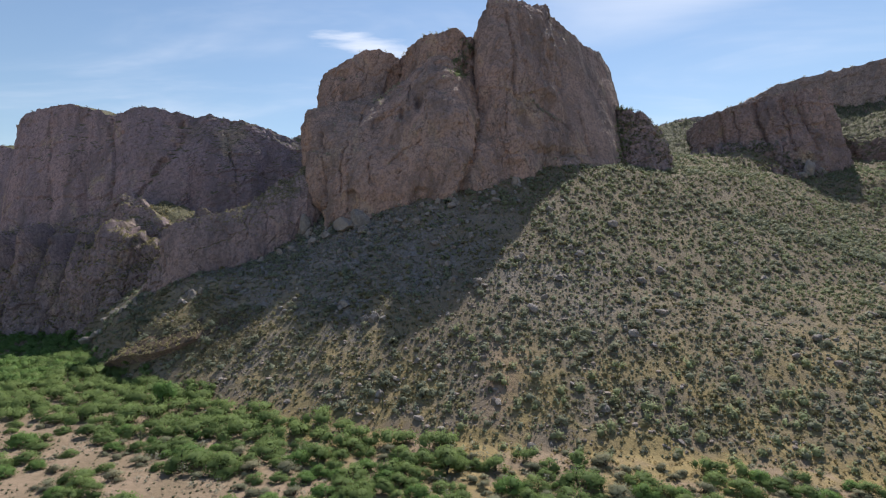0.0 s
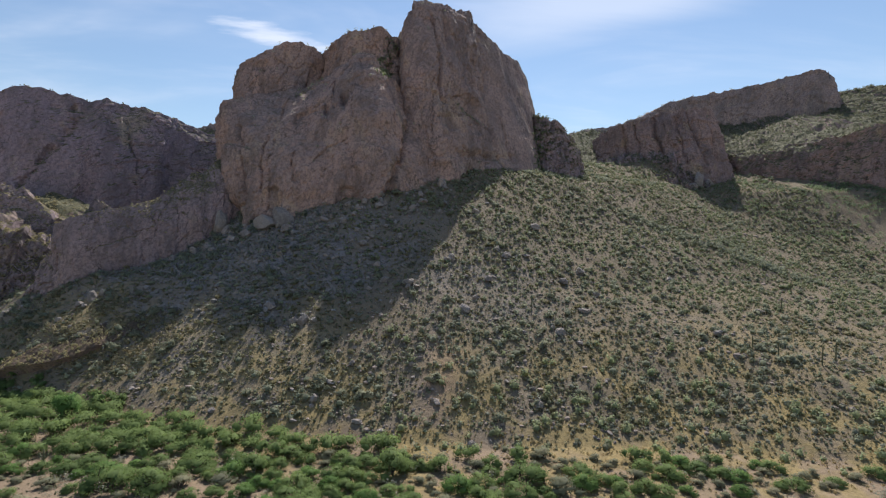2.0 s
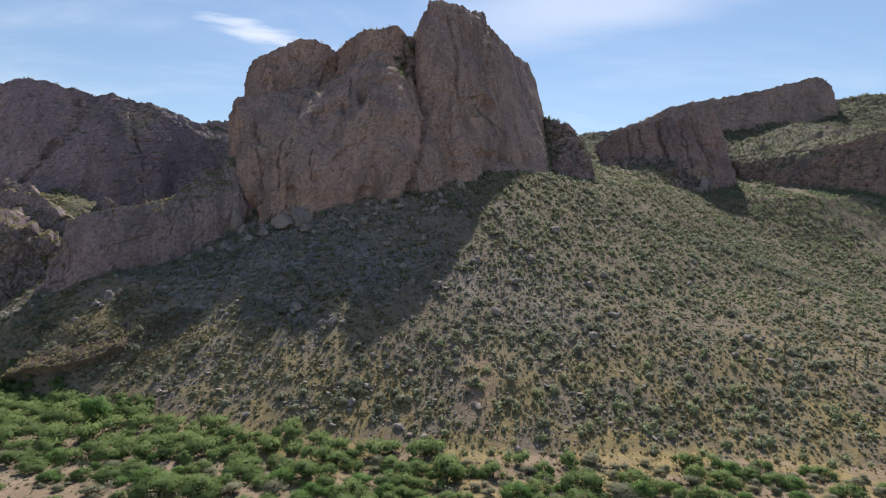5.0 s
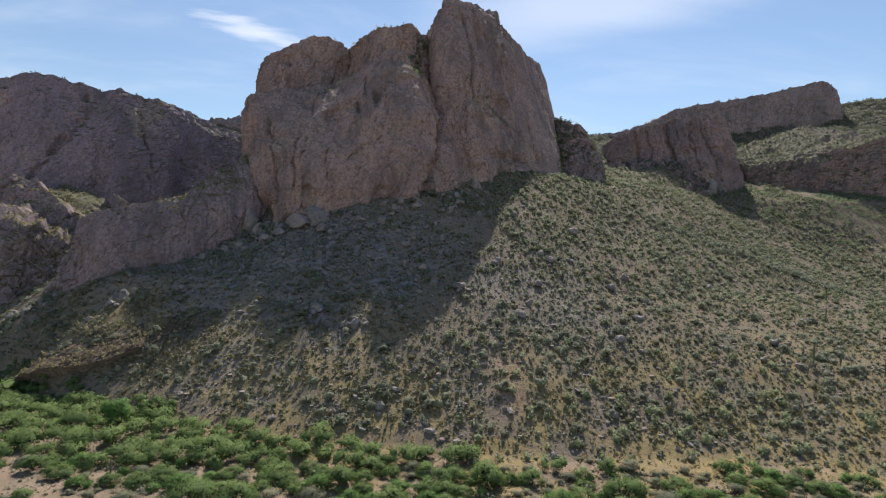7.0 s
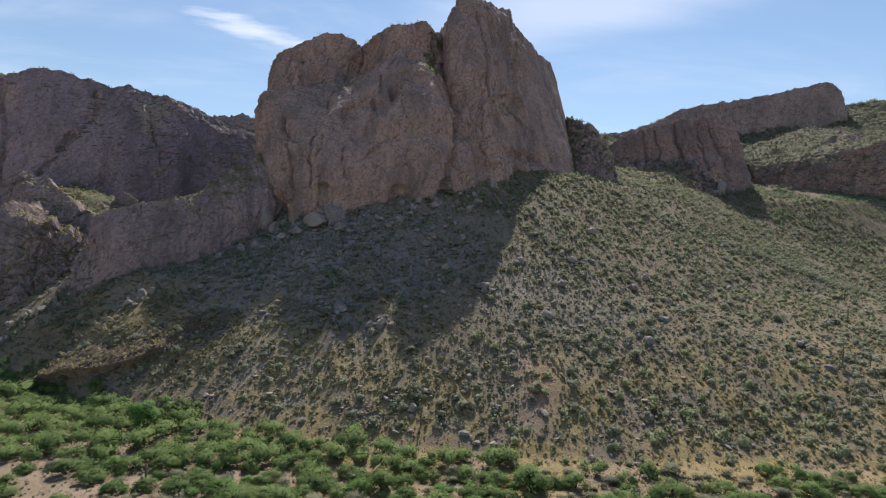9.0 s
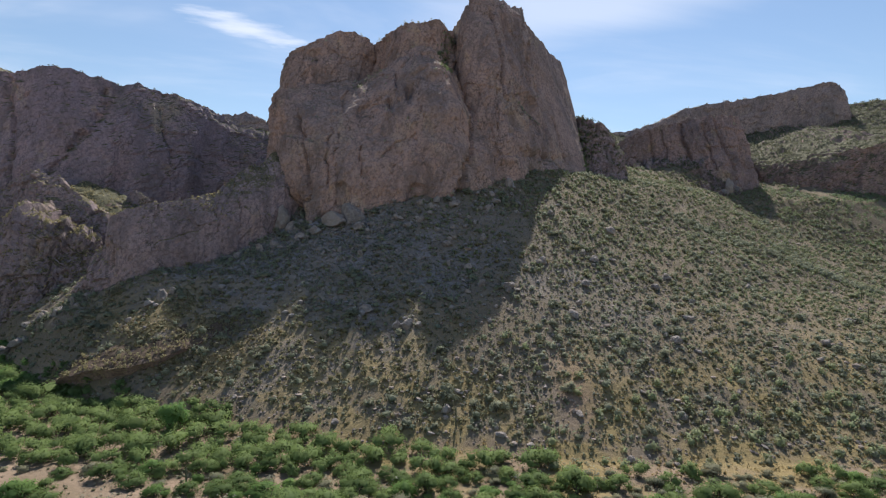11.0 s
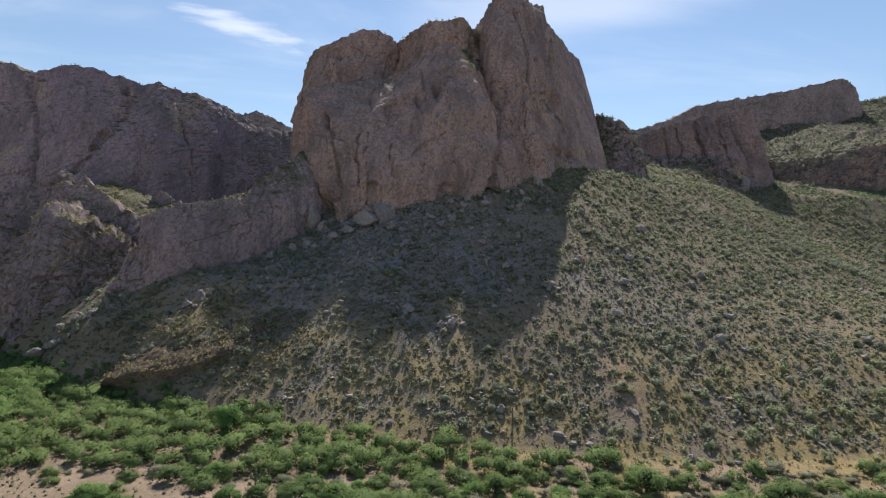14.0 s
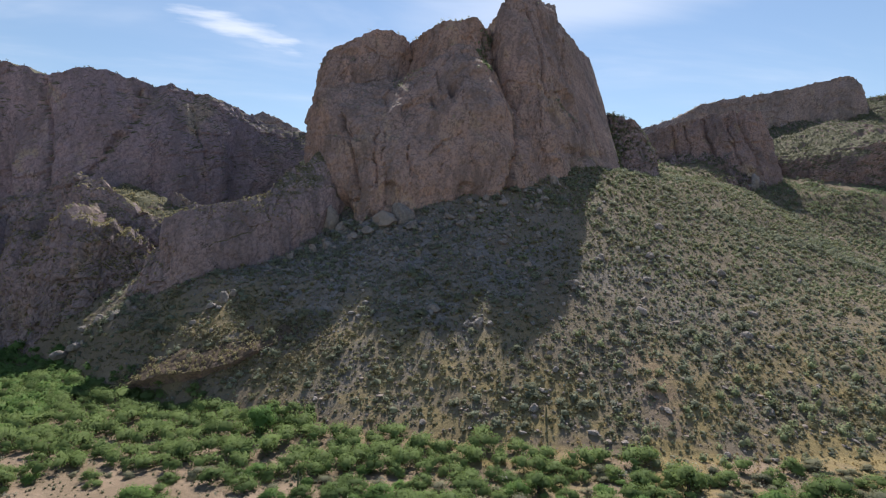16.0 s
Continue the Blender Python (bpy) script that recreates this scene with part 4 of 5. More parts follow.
def tube(points, radii, sides=5):
    """A tapered limb along points."""
    pts = np.asarray(points, float)
    ring = np.linspace(0, 2 * np.pi, sides, endpoint=False)
    vs = []
    for i, p in enumerate(pts):
        t = pts[min(i + 1, len(pts) - 1)] - pts[max(i - 1, 0)]
        t /= np.linalg.norm(t) + 1e-9
        a = np.cross(t, (0.3, 0.9, 0.2))
        a /= np.linalg.norm(a)
        b = np.cross(t, a)
        vs.append(p + radii[i] * (np.cos(ring)[:, None] * a + np.sin(ring)[:, None] * b))
    f = []
    for i in range(len(pts) - 1):
        for j in range(sides):
            k = (j + 1) % sides
            f.append((i * sides + j, i * sides + k, (i + 1) * sides + k, (i + 1) * sides + j))
    return np.concatenate(vs), np.array(f)


def joined(pieces):
    vs, fs, n = [], [], 0
    for v, f in pieces:
        vs.append(v)
        fs.append(f + n)
        n += len(v)
    return np.concatenate(vs), np.concatenate(fs)


def mound_normals(p, own, wide, tall, share=0.7):
    """Normals that follow the round of the whole plant more than that of its clumps. p: places from the plant's foot."""
    whole = p / np.stack([wide * 0.25 + p[:, 0] * 0, wide * 0.25 + p[:, 0] * 0, tall * 0.5 + p[:, 0] * 0], 1) + np.array([0, 0, 0.4])
    whole /= np.linalg.norm(whole, axis=1, keepdims=True) + 1e-6
    n = share * whole + (1 - share) * own
    return n / (np.linalg.norm(n, axis=1, keepdims=True) + 1e-6)


def woody_plant(seed, tall, wide, clumps, leaves, size, low=0.25, limbs=6, lift=0.62):
    """Meshes of a many-stemmed desert tree: crown and stems, its foot at the origin."""
    rng = np.random.default_rng(seed)
    ang = rng.uniform(0, 2 * np.pi, clumps)
    rad = np.sqrt(rng.random(clumps)) * wide * 0.36
    h = tall * (low + (lift - low) * rng.random(clumps) + 0.12) * (1 - 0.35 * (rad / (wide * 0.36)) ** 2 * rng.random(clumps))
    if low < 0.15:
        # a mound of foliage that comes down to the ground at its edge
        h = tall * (0.1 + 0.6 * (1 - 0.95 * (rad / (wide * 0.36)) ** 2) * (0.45 + 0.55 * rng.random(clumps) ** 0.5))
    c = np.stack([np.cos(ang) * rad, np.sin(ang) * rad, h], 1)
    r = np.stack([wide * rng.uniform(0.15, 0.27, clumps)] * 2 + [tall * rng.uniform(0.16, 0.27, clumps)], 1)
    counts = np.maximum(8, (leaves * r[:, 0] ** 2 / (r[:, 0] ** 2).sum()).astype(int))
    lv, lf, ln = leaf_cloud(c, r, counts, size, 0.7, 0.42, seed + 1, 3)
    v0, f0 = ball(1)
    big = np.argsort(-r[:, 0])[:max(8, clumps * 2 // 3)]
    mv = v0[None] * (0.5 + rng.uniform(-0.2, 0.2, (len(big), len(v0), 1))) * r[big][:, None] + c[big][:, None]
    mn = v0[None] / r[big][:, None] * r[big][:, None, :1] + rng.normal(size=mv.shape) * 0.25 + np.array([0, 0, 0.25])
    mn /= np.linalg.norm(mn, axis=2, keepdims=True)
    mf = (f0[None] + (np.arange(len(big)) * len(v0))[:, None, None]).reshape(-1, 3)
    cv, cn = np.concatenate([mv.reshape(-1, 3), lv]), np.concatenate([mn.reshape(-1, 3), ln])
    crown = cv, np.concatenate([mf, lf + mv.shape[0] * mv.shape[1]]), mound_normals(cv - np.array([0, 0, tall * 0.1]), cn, wide, tall)
    stems = []
    for i in range(limbs):
        k = rng.integers(clumps)
        foot = np.array([rng.normal() * 0.12, rng.normal() * 0.12, -0.3])
        end = c[k] + np.array([0, 0, r[k, 2] * 0.4])
        mid = foot * 0.4 + end * 0.5 + rng.normal(size=3) * 0.25
        w = tall * 0.022 * rng.uniform(0.7, 1.3)
        stems.append(tube([foot, (foot + mid) / 2 + rng.normal(size=3) * 0.1, mid, end], [w * 1.6, w * 1.2, w * 0.8, w * 0.25]))
    return crown, joined(stems)


def thicket(name, label, category, material, spots, wide, tall, leaves, size, seed, lumps=2, hearts=False):
    """Many small plants in one mesh. spots: (n, 3) feet; wide, tall: (n,) sizes."""
    n = len(spots)
    rng = np.random.default_rng(seed)
    c, r, k, s = [], [], [], []
    for lump in range(lumps):
        off = rng.normal(size=(n, 3)) * np.stack([wide, wide, tall * 0.3], 1) * (0.16 if lumps < 3 else 0.22)
        c.append(spots + off + np.stack([0 * tall, 0 * tall, tall * 0.45], 1))
        r.append(np.stack([wide * 0.42, wide * 0.42, tall * 0.5], 1) * (1 if lumps < 3 else 0.75) * rng.uniform(0.75, 1.1, (n, 1)))
        k.append(np.maximum(4, (leaves / lumps * np.clip(wide / wide.mean(), 0.4, 3)).astype(int)))
        s.append(size * np.clip((wide / wide.mean()) ** 0.4, 0.7, 1.5))
    v, f, nv = leaf_cloud(np.concatenate(c), np.concatenate(r), np.concatenate(k), np.concatenate(s), 0.75, 0.42 if hearts else 0.35, seed, 3)
    if hearts:
        # dense foliage under the leaves
        v0, f0 = ball(1)
        cc, rr = np.concatenate(c), np.concatenate(r)
        hv = v0[None] * (0.5 + rng.uniform(-0.2, 0.2, (len(cc), len(v0), 1))) * rr[:, None] + cc[:, None]
        hn = v0[None] + rng.normal(size=hv.shape) * 0.25 + np.array([0, 0, 0.3])
        hn /= np.linalg.norm(hn, axis=2, keepdims=True)
        hf = (f0[None] + (np.arange(len(cc)) * len(v0))[:, None, None]).reshape(-1, 3)
        whose = np.concatenate([np.repeat(np.repeat(np.tile(np.arange(n), lumps), np.concatenate(k)), 3), np.repeat(np.tile(np.arange(n), lumps), len(v0))])
        v, nv, f = np.concatenate([v, hv.reshape(-1, 3)]), np.concatenate([nv, hn.reshape(-1, 3)]), np.concatenate([f, hf + len(v)])
        nv = mound_normals(v - spots[whose], nv, wide[whose], tall[whose])
    return tagged(new(name, raw_mesh(name, v, f, material, False, nv)), label, category, kind="stuff")


def shrub_domes(name, label, category, material, spots, wide, tall, seed, sprigs=8, size=0.42):
    """Rounded, airy shrubs in one mesh: a small heart of dense foliage each, in a dome of fine sprigs."""
    rng = np.random.default_rng(seed)
    v0, f0 = ball(1)
    f0 = f0[v0[f0][:, :, 2].max(axis=1) > 0]
    n = len(spots)
    half = np.stack([wide * 0.45, wide * 0.45 * rng.uniform(0.8, 1.15, n), tall * 0.6], 1)
    d = np.broadcast_to(v0[None], (n, len(v0), 3))
    v = d * (0.62 + rng.uniform(-0.22, 0.2, (n, len(v0), 1))) * half[:, None, :] + spots[:, None, :] + np.array([0, 0, 1.0]) * (tall * 0.25)[:, None, None]
    nv = d + rng.normal(size=d.shape) * 0.3 + np.array([0, 0, 0.3])
    nv /= np.linalg.norm(nv, axis=2, keepdims=True)
    f = (f0[None] + (np.arange(n) * len(v0))[:, None, None]).reshape(-1, 3)
    v, nv = v.reshape(-1, 3), nv.reshape(-1, 3)
    c = spots + np.stack([0 * tall, 0 * tall, tall * 0.35], 1)
    count = np.maximum(8, (sprigs * np.clip(wide / wide.mean(), 0.5, 2)).astype(int))
    lv, lf, ln = leaf_cloud(c, half * 1.1, count, size * np.clip(wide, 0.6, 2.5) ** 0.5, 0.65, 0.45, seed + 1, 3)
    mesh = raw_mesh(name, np.concatenate([v, lv]), np.concatenate([f, lf + len(v)]), material, False, np.concatenate([nv, ln]))
    return tagged(new(name, mesh), label, category, kind="stuff")


class Spots:
    """Throws places at least a given distance apart."""

    def __init__(self):
        self.bins = {}

    def free(self, x, y, r):
        i, j = int(x // 4), int(y // 4)
        for a in range(i - 2, i + 3):
            for b in range(j - 2, j + 3):
                for (px, py, pr) in self.bins.get((a, b), ()):
                    if (px - x) ** 2 + (py - y) ** 2 < ((r + pr) * 0.5) ** 2:
                        return False
        self.bins.setdefault((i, j), []).append((x, y, r))
        return True


def make_tree(name, label, category, group, leaf_mat, wood_mat, plant):
    (cv, cf, cn), (sv, sf) = plant
    base = new(name)
    tagged(base, label, category, group)
    part("crown", raw_mesh("crown", cv, cf, leaf_mat, False, cn), base)
    part("trunk", raw_mesh("trunk", sv, sf, wood_mat, flat=False), base)
    return base


def planted(x, y, turn, scale, sink=0.0):
    z = float(height([x], [y])[0]) - sink
    return pose(x, y, z, 0, 0, turn) @ Matrix.Diagonal((scale, scale, scale, 1))


taken = Spots()
rnd = np.random.default_rng(11)


def belt(x, y):
    """How densely the trees stand on the flat: a thick belt along the foot of the slope, widest towards the canyon."""
    q = float(toe(x)[0]) - y
    wide = float(np.interp(x, [-180, -100, -40, 10, 60, 110], [60, 34, 31, 27, 19, 13]))
    patch = float(fbm(np.array([[x / 13, y / 13, 0.0]]), 3, 77)[0])
    if q < float(np.interp(x, [-60, -20, 20, 100], [-1, 2, 5, 5])):
        return 0.0
    if q < wide:
        return min(1.0, 0.88 + 0.5 * patch)
    return max(0.1, 0.38 * math.exp(-(q - wide) / 25) + 0.8 * patch + 0.12)


def plant_flat():
    variants = []
    for k in range(5):
        variants.append(make_tree("mesquite_tree", "low spreading green mesquite tree on the sandy flat", "tree", "mesquite trees on the flat", MAT_MESQUITE, MAT_BARK,
                                  woody_plant(100 + k, 2.7 + 0.22 * k, 5.2 + 0.4 * (k % 3), 18, 1750, 0.21, 0.05)))
    for k in range(2):
        variants.append(make_tree("mesquite_tree", "bright green bushy mesquite tree on the sandy flat", "tree", "mesquite trees on the flat", MAT_BRIGHT, MAT_BARK,
                                  woody_plant(120 + k, 3.0, 5.2, 18, 1750, 0.21, 0.05)))
    for k in range(2):
        variants.append(make_tree("desert_bush", "grey-green half-bare bush on the sandy flat", "bush", "bushes on the flat", MAT_DUSTY, MAT_BARK,
                                  woody_plant(130 + k, 2.0, 4.0, 13, 1000, 0.18, 0.06, 12)))
    spots = []
    for _ in range(15000):
        x, y = rnd.uniform(-150, 105), rnd.uniform(82, 205)
        b = belt(x, y)
        if rnd.random() > b * b:
            continue
        grey = rnd.random() < (0.5 if x > 5 else 0.45 if b < 0.6 else 0.22)
        size = 1.12 * min(1.5, 0.45 + rnd.gamma(3.0, 0.17)) * (0.8 if b < 0.5 else 1.0)
        if taken.free(x, y, 2.95 * size):
            spots.append((x, y, size, grey))
    spots.sort(key=lambda p: p[0] * 0.2 + p[1])
    used = set()
    for i, (x, y, size, grey) in enumerate(spots[:300]):
        k = rnd.integers(7, 9) if grey else (rnd.integers(5, 7) if rnd.random() > 0.78 else rnd.integers(0, 5))
        if k in used:
            m = planted(x, y, rnd.uniform(0, 360), size, 0.1)
            copy_thing(variants[k], m @ Matrix.Diagonal((1, 1, rnd.uniform(0.8, 1.15), 1)))
        else:
            variants[k].matrix_basis = planted(x, y, 0, 1.0, 0.1)
            used.add(k)
    rest = np.array([p[:3] for p in spots[300:]])
    if len(rest):
        feet = np.stack([rest[:, 0], rest[:, 1], height(rest[:, 0], rest[:, 1])], 1)
        thicket("mesquite_thicket", "dense green mesquite thicket along the foot of the slope", "trees", MAT_MESQUITE, feet, rest[:, 2] * 5.0, rest[:, 2] * 3.3, 620, 0.29, 66, 6, True)


plant_flat()

# one taller cottonwood in the thicket
cottonwood = make_tree("cottonwood_tree", "taller bright green leafy tree standing in the mesquite thicket", "tree", "", MAT_LEAFY, MAT_BARK, woody_plant(150, 7.2, 6.0, 20, 2800, 0.34, 0.3, 5, 0.78))
cottonwood.matrix_basis = planted(-72, 139, 0, 1.0)


def slope_spots(n, seed, x0, x1, y0, y1, keep):
    rng = np.random.default_rng(seed)
    x, y = rng.uniform(x0, x1, n), rng.uniform(y0, y1, n)
    m = rng.random(n) < keep(x, y)
    x, y = x[m], y[m]
    return np.stack([x, y, height(x, y)], 1), rng


def strewn_spots(gap, seed, x0, x1, y0, y1, keep):
    """Places about gap metres apart, irregular, on the ground."""
    rng = np.random.default_rng(seed)
    gx, gy = np.meshgrid(np.arange(x0, x1, gap), np.arange(y0, y1, gap))
    x, y = gx.ravel() + rng.uniform(-0.42, 0.42, gx.size) * gap, gy.ravel() + rng.uniform(-0.42, 0.42, gx.size) * gap
    m = rng.random(len(x)) < keep(x, y)
    x, y = x[m], y[m]
    return np.stack([x, y, height(x, y)], 1), rng


def on_slope(x, y):
    q = y - toe(x)
    p = np.stack([x, y, x * 0], 1)
    thick = np.clip(0.85 + 0.75 * fbm(p / 12, 3, 91), 0.3, 1)
    bare = np.exp(-((x - 15 - 1.5 * np.sin(y / 4)) / 4.2) ** 2 - ((y - 127) / 8.5) ** 2)
    talus = np.exp(-((x + 45) / 60) ** 2 - ((q - 66) / 30) ** 2) * step(x - 0.8 * (q - 70), 26, 6)
    return step(q, 0, 8) * thick * (1 - 0.9 * bare) * (1 + 0.5 * talus)


def rooted(xs, zs):
    """Places on the butte's front at the given x and z, found along y."""
    sides = [ob.data for ob in bpy.data.objects["rock_butte"].children]
    trees = [BVHTree.FromPolygons([v.co for v in me.vertices], [f.vertices for f in me.polygons]) for me in sides]
    spots = []
    for x, z in zip(xs, zs):
        found = [hit[0] for hit in (tree.ray_cast(Vector((x, 120, z)), Vector((0, 1, 0))) for tree in trees) if hit[0]]
        if found:
            spots.append(min(found, key=lambda v: v.y))
    return np.array([v[:] for v in spots])


def plant_slope():
    # grey-green brittlebush and bursage, thousands of them, each keeping its distance from the next
    spots, rng = strewn_spots(1.52, 5, -150, 250, 62, 338, lambda x, y: on_slope(x, y))
    q = spots[:, 1] - toe(spots[:, 0])
    w = np.clip(rng.gamma(2.2, 0.36, len(spots)) + 0.45, 0.5, 3.0) * (1 + 0.15 * step(q, 55, 110))
    low = 1 - (0.35 * step(-spots[:, 0], 20, 50) + 0.3 * step(-spots[:, 0], 60, 75)) * (1 - step(q, 35, 55))
    pick = rng.random(len(spots))
    mix = fbm(np.stack([spots[:, 0], spots[:, 1], q * 0], 1) / 16, 3, 99)
    dry = (pick < 0.2 + 0.4 * step(mix, 0.05, 0.4) + 0.35 * step(-spots[:, 0], 0, 30) * (1 - step(q, 30, 55))) & (q < 75)
    # within the butte's shadow: larger shrubs, greyed to imitate the blue-grey shade
    shadow_zone = step(-spots[:, 0], -10, 30) * step(q, 38, 50)
    dry = dry & (rng.random(len(spots)) > 0.8 * shadow_zone)
    grey = ~dry & (pick > 0.62 - 0.45 * shadow_zone)
    w = w * (1 + 0.2 * shadow_zone)
    upper = ~dry & (q > 60 + 14 * mix) & (spots[:, 0] > -10)
    thin = upper & (rng.random(len(spots)) < 0.25)
    grey = grey & ~upper
    green = ~dry & ~grey & ~upper
    upper = upper & ~thin
    shrub_domes("slope_shrubs", "grey-green desert shrubs dotted over the talus slope", "shrubs", MAT_SHRUB, spots[green], w[green], w[green] * 0.6 * low[green], 51)
    shrub_domes("upper_slope_shrubs", "dark green shrubs evenly dotted over the upper slope", "shrubs", MAT_DOTS, spots[upper], w[upper], w[upper] * 0.62, 50)
    shrub_domes("grey_shrubs", "dusty grey half-dry shrubs dotted over the talus slope", "shrubs", MAT_GREY, spots[grey], w[grey] * 0.9, w[grey] * 0.52 * low[grey], 52)
    shrub_domes("yellow_shrubs", "yellowish dry shrubs and grass clumps on the talus slope", "shrubs", MAT_OLIVE, spots[dry], w[dry], w[dry] * 0.48 * low[dry], 55, 14)
    # small tufts between them
    spots, rng = slope_spots(56000, 15, -140, 240, 62, 300, lambda x, y: on_slope(x, y) * 0.9)
    w = rng.uniform(0.35, 0.85, len(spots))
    thicket("slope_tufts", "small dry tufts between the shrubs of the slope", "shrubs", MAT_SOFT, spots, w, w * 0.6, 4, 0.4, 54, 1)
    # a thicker growth among the stones near the foot
    spots, rng = slope_spots(7000, 16, -115, 130, 62, 215, lambda x, y: (1 - 0.9 * np.exp(-((x - 15) / 4.2) ** 2 - ((y - 127) / 8.5) ** 2)) * step(y - toe(x), -6, 4) * np.exp(-(np.maximum(y - toe(x) - 10, 0) / 22) ** 2) * 0.8)
    w = rng.gamma(4.0, 0.2, len(spots)) + 0.4
    shrub_domes("foot_shrubs", "grey-brown shrubs crowded among stones near the slope's foot", "shrubs", MAT_DUSTY, spots, w, w * 0.65, 58)
    # yellow dry grass in thick clumps above the ledge at the slope's western foot
    spots, rng = strewn_spots(0.85, 17, -112, -52, 140, 215, lambda x, y: step(y - toe(x), 6, 12) * (1 - step(y - toe(x), 26, 38)) * step(fbm(np.stack([x, y, x * 0], 1) / 9, 3, 97), -0.3, 0.2) * step(-x, 50, 64))
    w = rng.uniform(0.55, 1.15, len(spots)) + 0.7 * (rng.random(len(spots)) < 0.08)
    shrub_domes("dry_grass_clumps", "yellow dry grass clumps crowded above the low ledge", "grass", MAT_GRASS, spots, w, w * 0.8, 59, 12)
    # grey-green bushes along the gully between the crags and the low cliff
    spots, rng = strewn_spots(1.35, 18, -146, -112, 186, 214, lambda x, y: 0.85 * np.exp(-((y - 202.5 - 0.4 * (x + 128)) / 4.5) ** 2))
    w = rng.uniform(0.9, 2.2, len(spots))
    shrub_domes("gully_bushes", "grey-green bushes in the sunlit gully below the crags", "bushes", MAT_BUSH, spots, w, w * 0.85, 60, 22)
    # larger olive bushes
    spots, rng = slope_spots(17000, 6, -150, 250, 62, 336, lambda x, y: on_slope(x, y) * 0.45 * (0.3 + step(fbm(np.stack([x, y, x * 0], 1) / 20, 3, 92), -0.1, 0.3)))
    run = rng.random(260)
    gx = np.interp(run, [0, 0.35, 0.65, 1], [112, 137, 151, 176]) + rng.normal(size=260) * 2.6
    gy = np.interp(run, [0, 0.35, 0.65, 1], [226, 215, 196, 183]) + rng.normal(size=260) * 2.2
    spots = np.concatenate([spots, np.stack([gx, gy, height(gx, gy)], 1)])
    w = np.minimum(3.6, 1.6 + rng.gamma(2.0, 0.5, len(spots)))
    shrub_domes("slope_bushes", "larger olive-green bushes scattered over the talus slope", "bushes", MAT_BUSH, spots, w, w * 0.58, 53, 36, 0.3)
    # greener scrub in the hollow under the terrace cliff
    spots, rng = slope_spots(4200, 8, 195, 330, 190, 300, lambda x, y: step(y, 195, 230) * step(x, 200, 235) * 0.6 * (0.3 + step(fbm(np.stack([x, y, x * 0], 1) / 26, 3, 95), -0.25, 0.2)))
    w = rng.uniform(1.6, 3.8, len(spots))
    thicket("hollow_scrub", "lush green scrub in the hollow under the terrace cliff", "shrubs", MAT_LUSH, spots, w, w * 0.7, 24, 0.5, 57, 2)
    # low grey twigs on the flat between the trees
    spots, rng = slope_spots(9500, 9, -190, 110, 70, 240, lambda x, y: step(toe(x) - y, -2, 3) * np.clip(0.5 + 1.1 * fbm(np.stack([x, y, x * 0], 1) / 8, 3, 97), 0, 1))
    w = rng.gamma(2.4, 0.32, len(spots)) + 0.25
    thicket("low_scrub", "low grey-green twiggy scrub on the sandy flat", "shrubs", MAT_GREY, spots, w, w * 0.65, 17, 0.24, 59)
    # tiny dark shrubs dotted over the open sand
    spots, rng = strewn_spots(1.45, 20, -170, 70, 72, 190, lambda x, y: step(toe(x) - y, 2, 8) * np.clip(0.45 + 0.9 * fbm(np.stack([x, y, x * 0], 1) / 9, 3, 101), 0.1, 0.9))
    w = 0.3 + rng.gamma(2.0, 0.16, len(spots))
    shrub_domes("sand_shrubs", "tiny grey-brown shrubs dotted over the open sand", "shrubs", MAT_DUSKY, spots, w, w * 0.6, 60, 5, 0.26)
    # dry grass at the foot of the slope
    spots, rng = slope_spots(9000, 10, -120, 150, 80, 185, lambda x, y: np.exp(-((y - toe(x) + 2) / (8 + 10 * step(x, 0, 70))) ** 2) * (0.4 + 0.6 * step(x, -60, 0)))
    w = rng.uniform(0.35, 0.8, len(spots))
    thicket("dry_grass", "straw-yellow dry grass tufts at the foot of the slope", "grass", MAT_STRAW, spots, w, w * 0.9, 8, 0.3, 61)
    # the far thicket in the canyon's mouth
    spots, rng = slope_spots(1500, 14, -260, -120, 150, 330, lambda x, y: step(toe(x) - y, -8, -2) * step(70 - toe(x) + y, -10, 10))
    w = rng.uniform(3.0, 6.5, len(spots))
    thicket("canyon_thicket", "dense bright green mesquite thicket in the canyon mouth", "trees", MAT_BRIGHT, spots, w, w * 0.75, 100, 0.5, 65, 4, True)
    # and along the foot of the low ledge
    spots, rng = slope_spots(420, 19, -114, -62, 140, 182, lambda x, y: step(y - toe(x), -3, -1) * (1 - step(y - toe(x), 3, 6 - 3 * step(x, -96, -80))))
    w = rng.uniform(2.2, 4.6, len(spots))
    thicket("ledge_thicket", "green mesquite thicket along the foot of the low ledge", "trees", MAT_MESQUITE, spots, w, w * 0.75, 110, 0.4, 67, 4, True)
    # rounded green bushes at the eastern foot of the slope
    spots, rng = slope_spots(900, 21, 0, 125, 62, 150, lambda x, y: step(y - toe(x), -10, -2) * (1 - step(y - toe(x), 12, 40)) * 0.45)
    w = rng.uniform(1.6, 3.4, len(spots))
    shrub_domes("foot_bushes", "soft green bushes on the grassy foot of the slope", "bushes", MAT_GREENISH, spots, w, w * 0.72, 68, 40, 0.34)
    # shrubs on ledges and rims
    # a green cleft between the middle dome and the summit, a shelf under the alcove, the shoulder below the domes, the gully beside the summit
    cleft = np.random.default_rng(19)
    k = cleft.random(110)
    tuft = rooted(7.5 + 4.5 * (k - 0.3) + cleft.normal(size=110) * 2.3, 115 + 22 * k + cleft.normal(size=110) * 1.2)
    k = cleft.random(40)
